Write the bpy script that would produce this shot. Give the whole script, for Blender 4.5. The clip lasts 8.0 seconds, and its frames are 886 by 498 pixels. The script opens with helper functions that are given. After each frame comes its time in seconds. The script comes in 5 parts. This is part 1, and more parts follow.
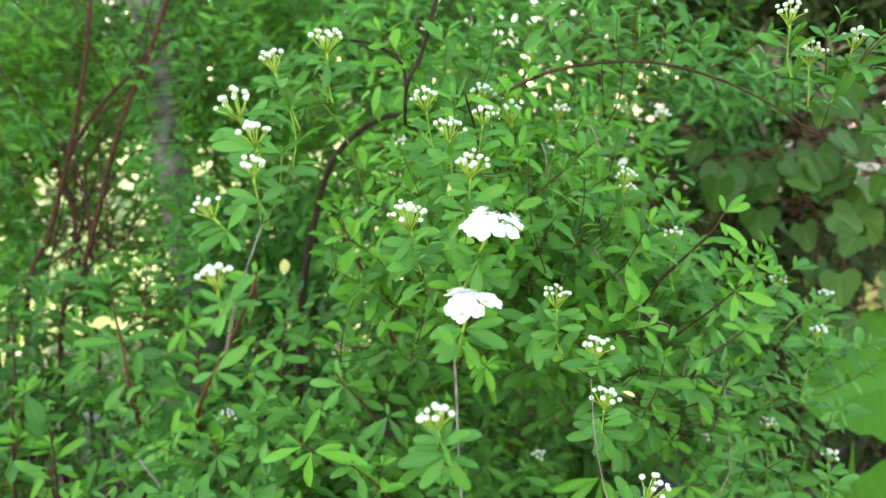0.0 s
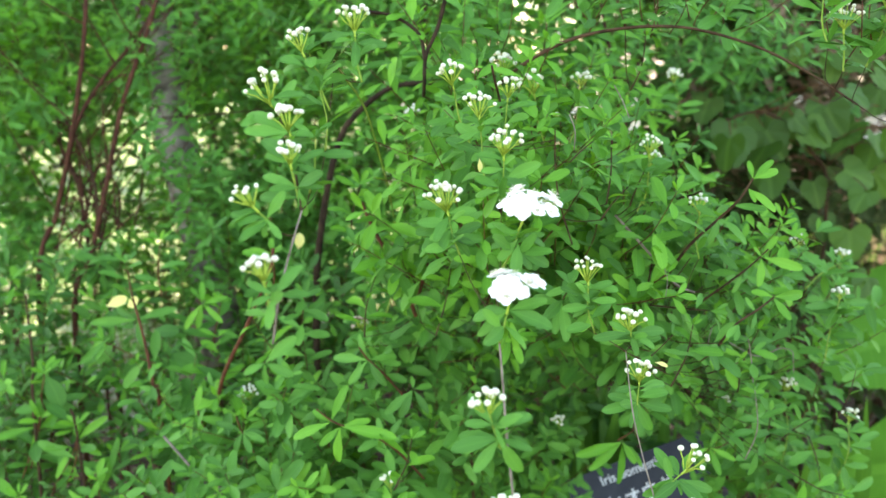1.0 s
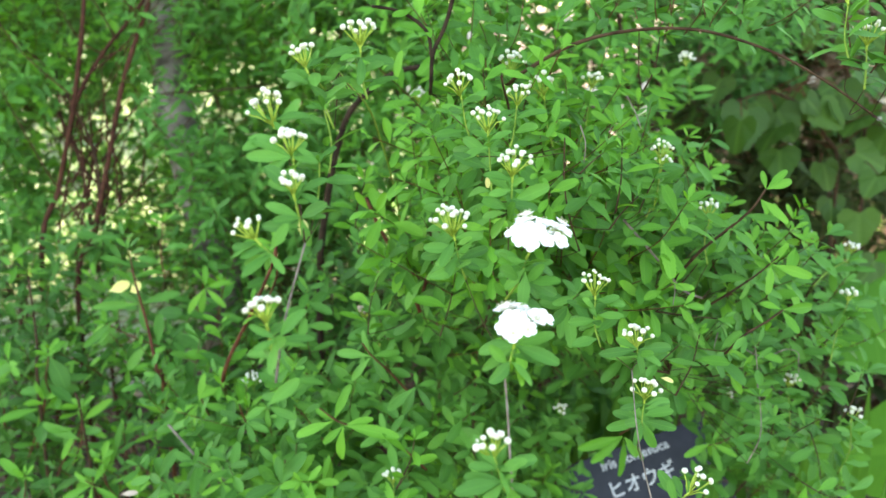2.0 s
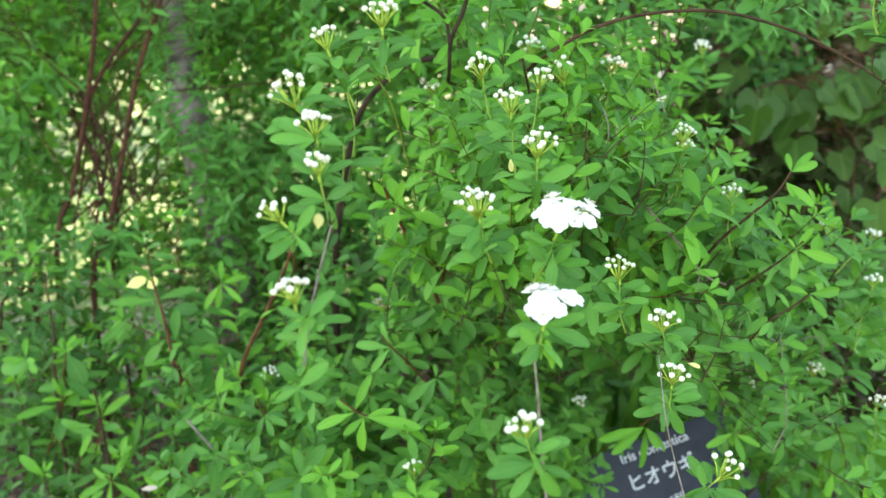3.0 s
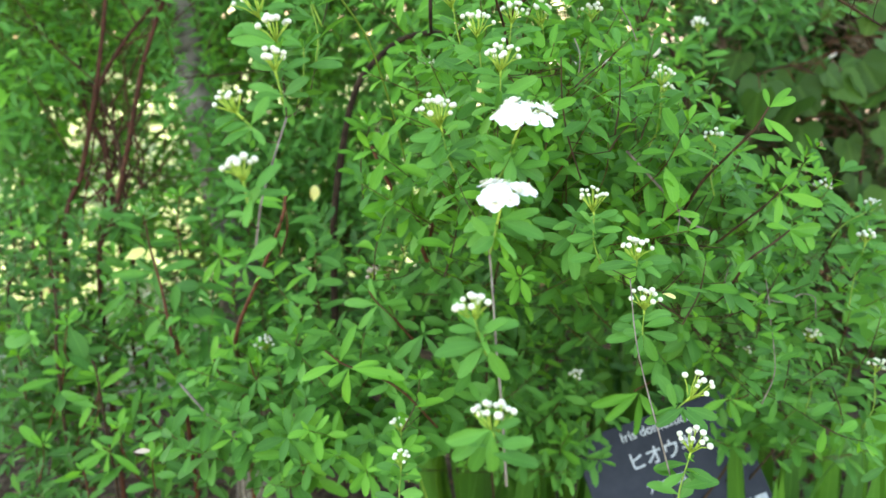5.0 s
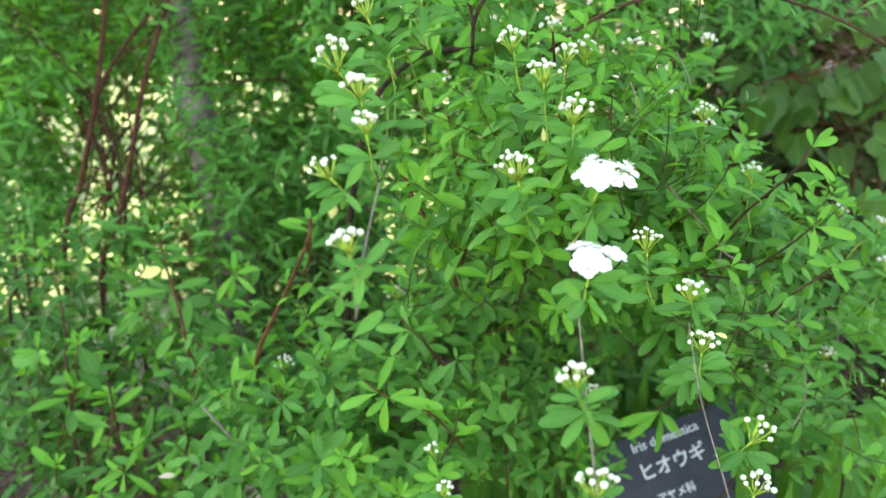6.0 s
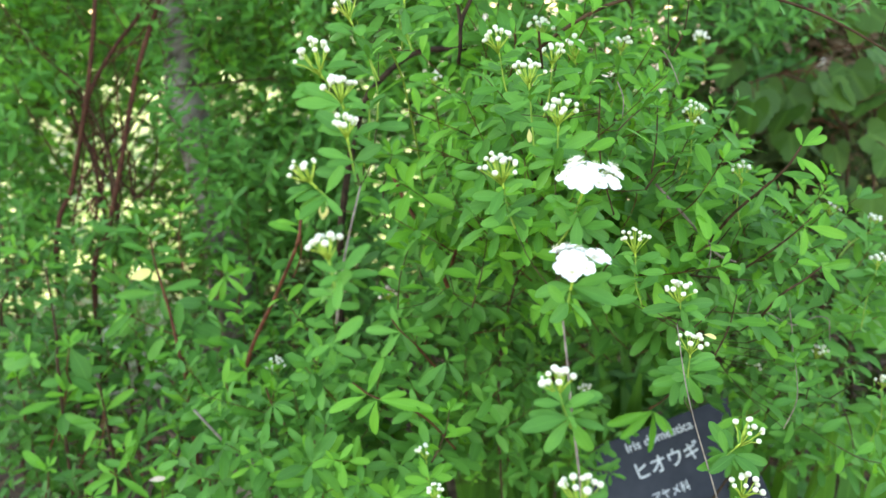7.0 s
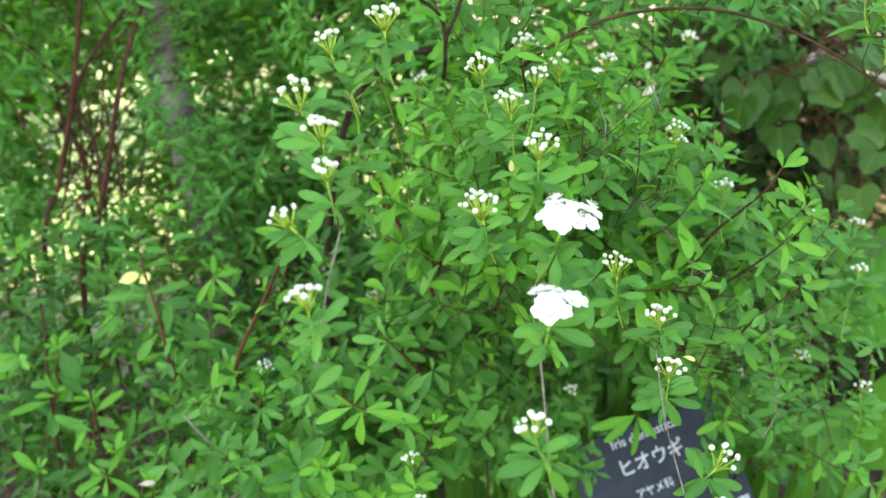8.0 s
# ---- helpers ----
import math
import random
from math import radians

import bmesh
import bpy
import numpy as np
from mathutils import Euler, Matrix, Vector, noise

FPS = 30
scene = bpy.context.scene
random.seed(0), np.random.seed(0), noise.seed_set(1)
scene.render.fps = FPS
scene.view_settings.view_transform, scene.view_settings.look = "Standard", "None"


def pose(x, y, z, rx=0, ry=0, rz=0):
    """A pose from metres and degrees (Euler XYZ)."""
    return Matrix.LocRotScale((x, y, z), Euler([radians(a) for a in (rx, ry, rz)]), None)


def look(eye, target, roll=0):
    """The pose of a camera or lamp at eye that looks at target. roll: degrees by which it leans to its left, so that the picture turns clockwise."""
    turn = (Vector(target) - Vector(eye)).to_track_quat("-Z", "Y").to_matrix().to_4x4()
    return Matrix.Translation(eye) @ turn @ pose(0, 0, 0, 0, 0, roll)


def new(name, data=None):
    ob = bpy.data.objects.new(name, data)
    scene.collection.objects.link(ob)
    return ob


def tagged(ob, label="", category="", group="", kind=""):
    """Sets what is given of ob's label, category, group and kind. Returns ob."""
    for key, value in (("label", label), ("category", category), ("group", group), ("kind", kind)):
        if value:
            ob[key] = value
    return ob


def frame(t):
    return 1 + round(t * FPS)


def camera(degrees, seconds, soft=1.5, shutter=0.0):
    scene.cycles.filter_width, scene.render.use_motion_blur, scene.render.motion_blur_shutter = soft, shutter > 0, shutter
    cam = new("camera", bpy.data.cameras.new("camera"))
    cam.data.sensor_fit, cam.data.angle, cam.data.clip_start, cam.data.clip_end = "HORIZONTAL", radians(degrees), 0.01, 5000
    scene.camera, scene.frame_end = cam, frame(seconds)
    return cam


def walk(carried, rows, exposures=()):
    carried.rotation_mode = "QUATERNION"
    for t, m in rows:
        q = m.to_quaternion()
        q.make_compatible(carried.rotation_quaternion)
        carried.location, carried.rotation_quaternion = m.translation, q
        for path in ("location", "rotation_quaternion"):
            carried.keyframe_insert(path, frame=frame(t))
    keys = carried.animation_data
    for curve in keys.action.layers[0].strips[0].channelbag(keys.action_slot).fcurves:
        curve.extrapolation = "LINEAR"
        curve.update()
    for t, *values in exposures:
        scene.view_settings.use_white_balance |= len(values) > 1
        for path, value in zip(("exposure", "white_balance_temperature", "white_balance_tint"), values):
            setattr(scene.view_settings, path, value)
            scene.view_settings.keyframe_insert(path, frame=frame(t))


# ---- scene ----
cam = camera(60.0, 8.0, soft=1.5)
cam.data.dof.use_dof, cam.data.dof.focus_distance, cam.data.dof.aperture_fstop = True, 0.60, 6.6
PATH = [
    (0, (0.0539, -0.0171, 1.1616), (0.0600, 1.9425, 0.7615), 1.32),
    (0.2, (0.0184, -0.0134, 1.1782), (0.0955, 1.9342, 0.7299), 0.10),
    (0.4, (0.0452, 0.0006, 1.1703), (0.0684, 1.9477, 0.7141), 0.20),
    (0.5, (0.0601, -0.0080, 1.1634), (0.0557, 1.9428, 0.7226), 0.68),
    (0.7, (0.0710, 0.0004, 1.1654), (0.0356, 1.9451, 0.6995), 1.18),
    (1, (0.0263, -0.0088, 1.1725), (0.0429, 1.9278, 0.6733), -0.20),
    (1.2, (-0.0001, -0.0096, 1.1700), (0.0543, 1.9267, 0.6719), 0.83),
    (1.5, (-0.0091, 0.0012, 1.1900), (0.0640, 1.9246, 0.6468), 0.62),
    (1.7, (0.0184, 0.0063, 1.2111), (0.0418, 1.9191, 0.6279), 0.91),
    (2, (0.0247, 0.0133, 1.2136), (0.0322, 1.9185, 0.6050), 0.43),
    (2.2, (0.0173, 0.0104, 1.1965), (0.0191, 1.9186, 0.5977), 0.12),
    (3.3, (0.0109, 0.0170, 1.2027), (-0.0050, 1.9212, 0.5911), -0.45),
    (3.5, (-0.0087, 0.0123, 1.1690), (0.0172, 1.9275, 0.5938), 0.28),
    (3.7, (0.0001, -0.0002, 1.1330), (0.0143, 1.9312, 0.6137), 0.60),
    (4, (0.0440, -0.0023, 1.1180), (-0.0171, 1.9335, 0.6191), 0.12),
    (4.2, (0.0561, -0.0059, 1.1307), (-0.0133, 1.9196, 0.5946), 0.03),
    (5.3, (0.0494, -0.0089, 1.1270), (-0.0270, 1.9145, 0.5842), -1.22),
    (5.5, (0.0346, -0.0029, 1.1393), (-0.0285, 1.9213, 0.5976), -0.67),
    (5.7, (0.0010, 0.0015, 1.1741), (-0.0233, 1.9114, 0.5812), -0.59),
    (6, (-0.0190, 0.0000, 1.1736), (-0.0086, 1.9138, 0.5926), -0.44),
    (6.2, (-0.0080, 0.0031, 1.1868), (-0.0046, 1.9094, 0.5818), -0.52),
    (6.5, (0.0016, 0.0009, 1.2004), (-0.0050, 1.9029, 0.5819), -0.99),
    (6.7, (0.0068, 0.0001, 1.1909), (0.0022, 1.9086, 0.5928), 0.00),
    (7, (-0.0095, 0.0051, 1.1753), (0.0047, 1.9173, 0.5892), -0.74),
    (7.2, (-0.0091, 0.0045, 1.1715), (0.0070, 1.9174, 0.5879), -0.41),
    (7.5, (0.0004, 0.0097, 1.1998), (0.0186, 1.9091, 0.5739), -0.61),
    (7.7, (0.0102, 0.0097, 1.2185), (0.0209, 1.9001, 0.5655), -0.15),
    (8, (-0.0009, 0.0122, 1.2146), (0.0305, 1.9040, 0.5666), -0.53),
]
walk(cam, [(t, look(eye, target, roll)) for t, eye, target, roll in PATH], exposures=((0.0, 3.175, 9000, 8), (8.0, 3.175, 9000, 8)))

# ---- daylight ----
SUN = Vector((-0.38, 0.50, 0.78)).normalized()
world = bpy.data.worlds.new("sky")
scene.world = world
world.use_nodes = True
wn = world.node_tree.nodes
sky = wn.new("ShaderNodeTexSky")
sky.sky_type, sky.sun_disc = "NISHITA", False
sky.sun_elevation = math.asin(SUN.z)
sky.sun_rotation = math.atan2(SUN.x, SUN.y)
world.node_tree.links.new(sky.outputs[0], wn["Background"].inputs[0])
wn["Background"].inputs[1].default_value = 0.15
lamp = bpy.data.lights.new("sun", "SUN")
lamp.energy, lamp.angle, lamp.color = 4.0, radians(0.6), (1.0, 0.95, 0.86)
new("sun", lamp).matrix_world = look(SUN * 40, (0, 0, 0))


# ---- materials ----
def ramp(nt, fac, stops):
    n = nt.nodes.new("ShaderNodeValToRGB")
    while len(n.color_ramp.elements) < len(stops):
        n.color_ramp.elements.new(0.5)
    for e, (p, c) in zip(n.color_ramp.elements, stops):
        e.position, e.color = p, (*c, 1)
    nt.links.new(fac, n.inputs[0])
    return n.outputs[0]


def math_node(nt, op, a, b):
    n = nt.nodes.new("ShaderNodeMath")
    n.operation = op
    for i, v in enumerate((a, b)):
        if isinstance(v, (int, float)):
            n.inputs[i].default_value = v
        else:
            nt.links.new(v, n.inputs[i])
    return n.outputs[0]


def noise_node(nt, scale, detail=3.0, coords="Object"):
    c = nt.nodes.new("ShaderNodeTexCoord")
    n = nt.nodes.new("ShaderNodeTexNoise")
    n.inputs["Scale"].default_value, n.inputs["Detail"].default_value = scale, detail
    nt.links.new(c.outputs[coords], n.inputs["Vector"])
    return n.outputs["Fac"]


def mixed(nt, fac, a, b, mode="MIX"):
    n = nt.nodes.new("ShaderNodeMix")
    n.data_type, n.blend_type = "RGBA", mode
    for key, v in ((0, fac), (6, a), (7, b)):
        if isinstance(v, tuple):
            n.inputs[key].default_value = (*v, 1)
        elif isinstance(v, (int, float)):
            n.inputs[key].default_value = v
        else:
            nt.links.new(v, n.inputs[key])
    return n.outputs[2]


def bumped(nt, shader, height, strength, distance):
    n = nt.nodes.new("ShaderNodeBump")
    n.inputs["Strength"].default_value, n.inputs["Distance"].default_value = strength, distance
    nt.links.new(height, n.inputs["Height"])
    nt.links.new(n.outputs[0], shader.inputs["Normal"])


def start(name, rough=0.6, spec=0.5):
    m = bpy.data.materials.new(name)
    m.use_nodes = True
    b = m.node_tree.nodes["Principled BSDF"]
    b.inputs["Roughness"].default_value, b.inputs["Specular IOR Level"].default_value = rough, spec
    return m, m.node_tree, b


def chance(nt):
    """A number of its own for each separate piece and each joined piece."""
    o = nt.nodes.new("ShaderNodeObjectInfo")
    g = nt.nodes.new("ShaderNodeNewGeometry")
    return math_node(nt, "FRACT", math_node(nt, "ADD", o.outputs["Random"], g.outputs["Random Per Island"]), 0.0)


def leaf_material(name, dark, mid, light, through_light=0.35, rough=0.52, spec=0.28, veins=0.14):
    m, nt, b = start(name, rough, spec)
    own = chance(nt)
    c = ramp(nt, own, ((0.0, dark), (0.55, mid), (1.0, light)))
    blot = noise_node(nt, 55.0, 4.0)
    c = mixed(nt, math_node(nt, "MULTIPLY", blot, 0.5), c, dark)
    uv = nt.nodes.new("ShaderNodeUVMap")
    sep = nt.nodes.new("ShaderNodeSeparateXYZ")
    nt.links.new(uv.outputs[0], sep.inputs[0])
    across = math_node(nt, "ABSOLUTE", math_node(nt, "SUBTRACT", sep.outputs[0], 0.5), 0.0)
    rib = math_node(nt, "LESS_THAN", across, 0.035)
    side = math_node(nt, "SINE", math_node(nt, "MULTIPLY", math_node(nt, "SUBTRACT", sep.outputs[1], math_node(nt, "MULTIPLY", across, 0.5)), 55.0), 0.0)
    side = math_node(nt, "GREATER_THAN", side, 0.93)
    vein = math_node(nt, "MAXIMUM", math_node(nt, "MULTIPLY", rib, 0.7), math_node(nt, "MULTIPLY", side, 0.3))
    c = mixed(nt, math_node(nt, "MULTIPLY", vein, veins), c, tuple(min(1.0, v * 1.6 + 0.02) for v in light))
    nt.links.new(c, b.inputs["Base Color"])
    bumped(nt, b, math_node(nt, "ADD", vein, blot), 0.25, 0.0006)
    t = nt.nodes.new("ShaderNodeBsdfTranslucent")
    glow = mixed(nt, 1.0, c, (1.15, 1.0, 0.55), "MULTIPLY")
    nt.links.new(glow, t.inputs["Color"])
    mix = nt.nodes.new("ShaderNodeMixShader")
    mix.inputs[0].default_value = through_light
    nt.links.new(b.outputs[0], mix.inputs[1])
    nt.links.new(t.outputs[0], mix.inputs[2])
    nt.links.new(mix.outputs[0], nt.nodes["Material Output"].inputs[0])
    return m


def bark_material(name, dark, light, scale=60.0, rough=0.8):
    m, nt, b = start(name, rough, 0.12)
    n = noise_node(nt, scale, 5.0)
    c = ramp(nt, n, ((0.3, dark), (0.7, light)))
    nt.links.new(c, b.inputs["Base Color"])
    bumped(nt, b, n, 0.6, 0.002)
    return m


LEAF = leaf_material("spiraea leaf", (0.046, 0.172, 0.027), (0.076, 0.268, 0.040), (0.124, 0.368, 0.058))
LEAF_YOUNG = leaf_material("young leaf", (0.080, 0.285, 0.028), (0.120, 0.385, 0.040), (0.175, 0.465, 0.052), 0.4)
# the spiraea leaf again, with the shade of inner foliage put into its colour
LEAF_SHADED = leaf_material("shaded leaf", (0.034, 0.125, 0.021), (0.054, 0.192, 0.030), (0.088, 0.270, 0.041))
LEAF_BROAD = leaf_material("broad leaf", (0.036, 0.100, 0.015), (0.062, 0.155, 0.023), (0.105, 0.230, 0.036), 0.4, veins=0.2)
LEAF_LARGE = leaf_material("large leaf", (0.062, 0.210, 0.026), (0.092, 0.295, 0.036), (0.135, 0.365, 0.050), 0.45, 0.7, 0.1, veins=0.2)
BLADE = leaf_material("blade", (0.050, 0.160, 0.025), (0.080, 0.240, 0.035), (0.110, 0.300, 0.045), 0.35, veins=0.2)
CROWN = leaf_material("crown leaf", (0.030, 0.090, 0.018), (0.045, 0.120, 0.022), (0.070, 0.170, 0.030), 0.3)
# very dark leaf colour that paints in the deep shade of the back shrubs
LEAF_DEEP_SHADE = leaf_material("deep shade leaf", (0.022, 0.036, 0.009), (0.038, 0.060, 0.014), (0.070, 0.105, 0.024), 0.2, 0.6, 0.08, veins=0.2)
# yellow of small leaf bits, raised so that it also carries a sunlit patch
YELLOW_SUNLIT = leaf_material("yellow and sunlit leaf", (0.74, 0.68, 0.20), (0.82, 0.77, 0.30), (0.88, 0.84, 0.42), 0.3, veins=0.1)
# whitish colour for the pieces that imitate sunlit gaps
BRIGHT_SPOT = leaf_material("bright spot", (0.62, 0.52, 0.44), (0.74, 0.66, 0.58), (0.84, 0.78, 0.72), 0.2, 0.7, 0.2, veins=0.1)
DRY = leaf_material("dry leaf", (0.10, 0.060, 0.035), (0.20, 0.130, 0.080), (0.34, 0.250, 0.170), 0.15, 0.8, 0.15)
GREEN_STEM = bark_material("green stem", (0.20, 0.32, 0.04), (0.36, 0.48, 0.08), 200.0, 0.6)
SHOOT_STEM = bark_material("shoot stem", (0.11, 0.23, 0.03), (0.24, 0.34, 0.06), 150.0, 0.6)
RED_STEM = bark_material("red stem", (0.054, 0.018, 0.011), (0.140, 0.052, 0.025), 120.0, 0.6)
CANE = bark_material("cane bark", (0.034, 0.013, 0.009), (0.095, 0.038, 0.022), 90.0, 0.9)
DARK_STEM = bark_material("dark bark", (0.012, 0.008, 0.005), (0.045, 0.028, 0.017), 80.0, 0.9)
BROWN_STEM = bark_material("brown stem", (0.028, 0.016, 0.009), (0.085, 0.050, 0.028), 120.0, 0.9)
GREY_TWIG = bark_material("grey twig", (0.10, 0.078, 0.060), (0.25, 0.21, 0.175), 160.0)
BARK = bark_material("grey bark", (0.050, 0.040, 0.030), (0.230, 0.205, 0.165), 34.0, 0.9)

PETAL, nt, b = start("white petal", 0.55, 0.3)
nt.links.new(ramp(nt, noise_node(nt, 400.0), ((0.2, (0.84, 0.84, 0.80)), (0.8, (0.92, 0.92, 0.89)))), b.inputs["Base Color"])
BUD, nt, b = start("white bud", 0.55, 0.3)
nt.links.new(ramp(nt, noise_node(nt, 260.0), ((0.25, (0.40, 0.46, 0.22)), (0.56, (0.68, 0.68, 0.58)))), b.inputs["Base Color"])
ANTHER, nt, b = start("anther", 0.6)
nt.links.new(ramp(nt, noise_node(nt, 300.0), ((0.3, (0.55, 0.50, 0.28)), (0.7, (0.80, 0.77, 0.60)))), b.inputs["Base Color"])
WITHERED, nt, b = start("withered petal", 0.8, 0.2)
nt.links.new(ramp(nt, noise_node(nt, 200.0), ((0.3, (0.30, 0.21, 0.14)), (0.7, (0.62, 0.54, 0.44)))), b.inputs["Base Color"])

PLATE, nt, b = start("dark plate", 0.6, 0.22)
n = noise_node(nt, 30.0, 6.0)
nt.links.new(ramp(nt, n, ((0.3, (0.018, 0.021, 0.031)), (0.75, (0.028, 0.032, 0.045)))), b.inputs["Base Color"])
nt.links.new(ramp(nt, noise_node(nt, 90.0), ((0.3, (0.55, 0.55, 0.55)), (0.8, (0.75, 0.75, 0.75)))), b.inputs["Roughness"])
INK, nt, b = start("white lettering", 0.6)
nt.links.new(ramp(nt, noise_node(nt, 120.0), ((0.3, (0.34, 0.36, 0.39)), (0.6, (0.48, 0.50, 0.53)))), b.inputs["Base Color"])
METAL, nt, b = start("weathered stake", 0.5)
b.inputs["Metallic"].default_value = 0.9
nt.links.new(ramp(nt, noise_node(nt, 80.0), ((0.3, (0.12, 0.12, 0.12)), (0.7, (0.30, 0.30, 0.29)))), b.inputs["Base Color"])

GROUND, nt, b = start("soil and lawn", 0.95, 0.1)
soil = ramp(nt, noise_node(nt, 38.0, 8.0), ((0.3, (0.022, 0.015, 0.010)), (0.5, (0.055, 0.038, 0.026)), (0.72, (0.13, 0.095, 0.068))))
# the whitish end of the lawn ramp puts overexposed sunlight into the colour
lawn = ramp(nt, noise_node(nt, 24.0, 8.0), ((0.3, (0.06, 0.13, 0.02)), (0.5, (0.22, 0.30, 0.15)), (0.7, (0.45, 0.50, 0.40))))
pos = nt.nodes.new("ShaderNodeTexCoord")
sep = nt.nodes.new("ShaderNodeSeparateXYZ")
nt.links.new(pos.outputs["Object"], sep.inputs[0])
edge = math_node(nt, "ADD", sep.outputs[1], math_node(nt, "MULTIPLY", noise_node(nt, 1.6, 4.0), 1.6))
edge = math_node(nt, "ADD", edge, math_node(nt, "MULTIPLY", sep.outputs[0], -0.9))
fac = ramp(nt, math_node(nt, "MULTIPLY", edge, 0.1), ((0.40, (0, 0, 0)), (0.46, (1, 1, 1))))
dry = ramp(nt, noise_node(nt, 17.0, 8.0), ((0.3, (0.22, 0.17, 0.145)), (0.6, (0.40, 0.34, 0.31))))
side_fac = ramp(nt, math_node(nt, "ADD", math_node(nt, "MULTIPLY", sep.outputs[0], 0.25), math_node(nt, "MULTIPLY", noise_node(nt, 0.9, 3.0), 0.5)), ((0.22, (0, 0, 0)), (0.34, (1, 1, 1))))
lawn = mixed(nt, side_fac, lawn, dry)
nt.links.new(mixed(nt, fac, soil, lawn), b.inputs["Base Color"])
bumped(nt, b, noise_node(nt, 60.0, 8.0), 0.9, 0.02)


# ---- builders ----
class Bag:
    """Collects vertices, faces and their leaf coordinates for one mesh."""

    def __init__(self):
        self.v, self.f, self.uv, self.n = [], [], [], 0

    def add(self, verts, faces, uvs):
        self.v.append(verts)
        self.f += [tuple(i + self.n for i in f) for f in faces]
        self.uv += [uvs[i] for f in faces for i in f]
        self.n += len(verts)

    def mesh(self, name, material, smooth=True):
        me = bpy.data.meshes.new(name)
        me.from_pydata(np.concatenate(self.v).tolist(), [], self.f)
        layer = me.uv_layers.new(name="UVMap")
        layer.data.foreach_set("uv", np.array(self.uv, dtype=np.float32).ravel())
        if smooth:
            me.polygons.foreach_set("use_smooth", [True] * len(me.polygons))
        me.materials.append(material)
        me.update()
        return me


def part(name, me, parent, label="", m=None, kind=""):
    ob = new(name, me)
    ob.parent = parent
    ob.matrix_parent_inverse = parent.matrix_world.inverted()
    if m is not None:
        ob.matrix_basis = m
    return tagged(ob, label=label, kind=kind)


def thing(name, place, label, category, group="", kind=""):
    ob = new(name)
    ob.empty_display_size = 0.05
    ob.matrix_world = pose(*place)
    bpy.context.view_layer.update()
    return tagged(ob, label, category, group, kind)


def blade_shape(stations, width, fold, curl, twist=0.0, wave=0.0):
    """A leaf of unit length along +y: rows of left edge, midrib, right edge."""
    verts, uvs, faces = [], [], []
    for s, w in stations:
        bend = curl * s * s
        for k, side in enumerate((-1, 0, 1)):
            x = side * w * width
            z = -bend + abs(side) * w * width * fold + wave * math.sin(s * 9 + side * 1.3) * abs(side) * 0.5
            a = twist * s
            verts.append((x * math.cos(a) - z * math.sin(a), s * (1 - 0.18 * abs(curl) * s), x * math.sin(a) + z * math.cos(a)))
            uvs.append((0.5 + side * 0.5 * max(w, 0.02), s))
    for r in range(len(stations) - 1):
        a, c = 3 * r, 3 * r + 3
        faces += [(a, a + 1, c + 1, c), (a + 1, a + 2, c + 2, c + 1)]
    return np.array(verts), faces, uvs


OVAL = ((0.0, 0.06), (0.12, 0.24), (0.26, 0.56), (0.40, 0.84), (0.52, 0.98), (0.60, 1.0), (0.625, 0.91), (0.71, 0.98), (0.735, 0.85), (0.81, 0.88), (0.835, 0.73), (0.91, 0.68), (0.935, 0.52), (0.97, 0.42), (1.0, 0.06))
OVAL_FEW = ((0.0, 0.06), (0.22, 0.48), (0.55, 1.0), (0.84, 0.80), (1.0, 0.06))
OVAL_LEAST = ((0.0, 0.08), (0.35, 0.88), (0.68, 0.90), (1.0, 0.05))
shape_rng = random.Random(5)
NEAR_LEAVES = [blade_shape(OVAL, shape_rng.uniform(0.138, 0.182), shape_rng.uniform(0.15, 0.5), shape_rng.uniform(-0.02, 0.24), shape_rng.uniform(-0.3, 0.3), 0.02) for _ in range(8)]
FAR_LEAVES = [blade_shape(OVAL_FEW, shape_rng.uniform(0.135, 0.175), shape_rng.uniform(0.15, 0.5), shape_rng.uniform(-0.02, 0.24), shape_rng.uniform(-0.3, 0.3)) for _ in range(8)]

TINY_LEAVES = [blade_shape(OVAL_LEAST, shape_rng.uniform(0.14, 0.18), shape_rng.uniform(0.15, 0.5), shape_rng.uniform(0.0, 0.24)) for _ in range(8)]


def smooth_line(points, steps=8):
    pts = [Vector(p) for p in points]
    pts = [pts[0] * 2 - pts[1], *pts, pts[-1] * 2 - pts[-2]]
    out = []
    for i in range(1, len(pts) - 2):
        a, b0, c, d = pts[i - 1:i + 3]
        for k in range(steps):
            t = k / steps
            out.append(0.5 * ((2 * b0) + (c - a) * t + (2 * a - 5 * b0 + 4 * c - d) * t * t + (3 * b0 - a - 3 * c + d) * t ** 3))
    out.append(pts[-2])
    return out


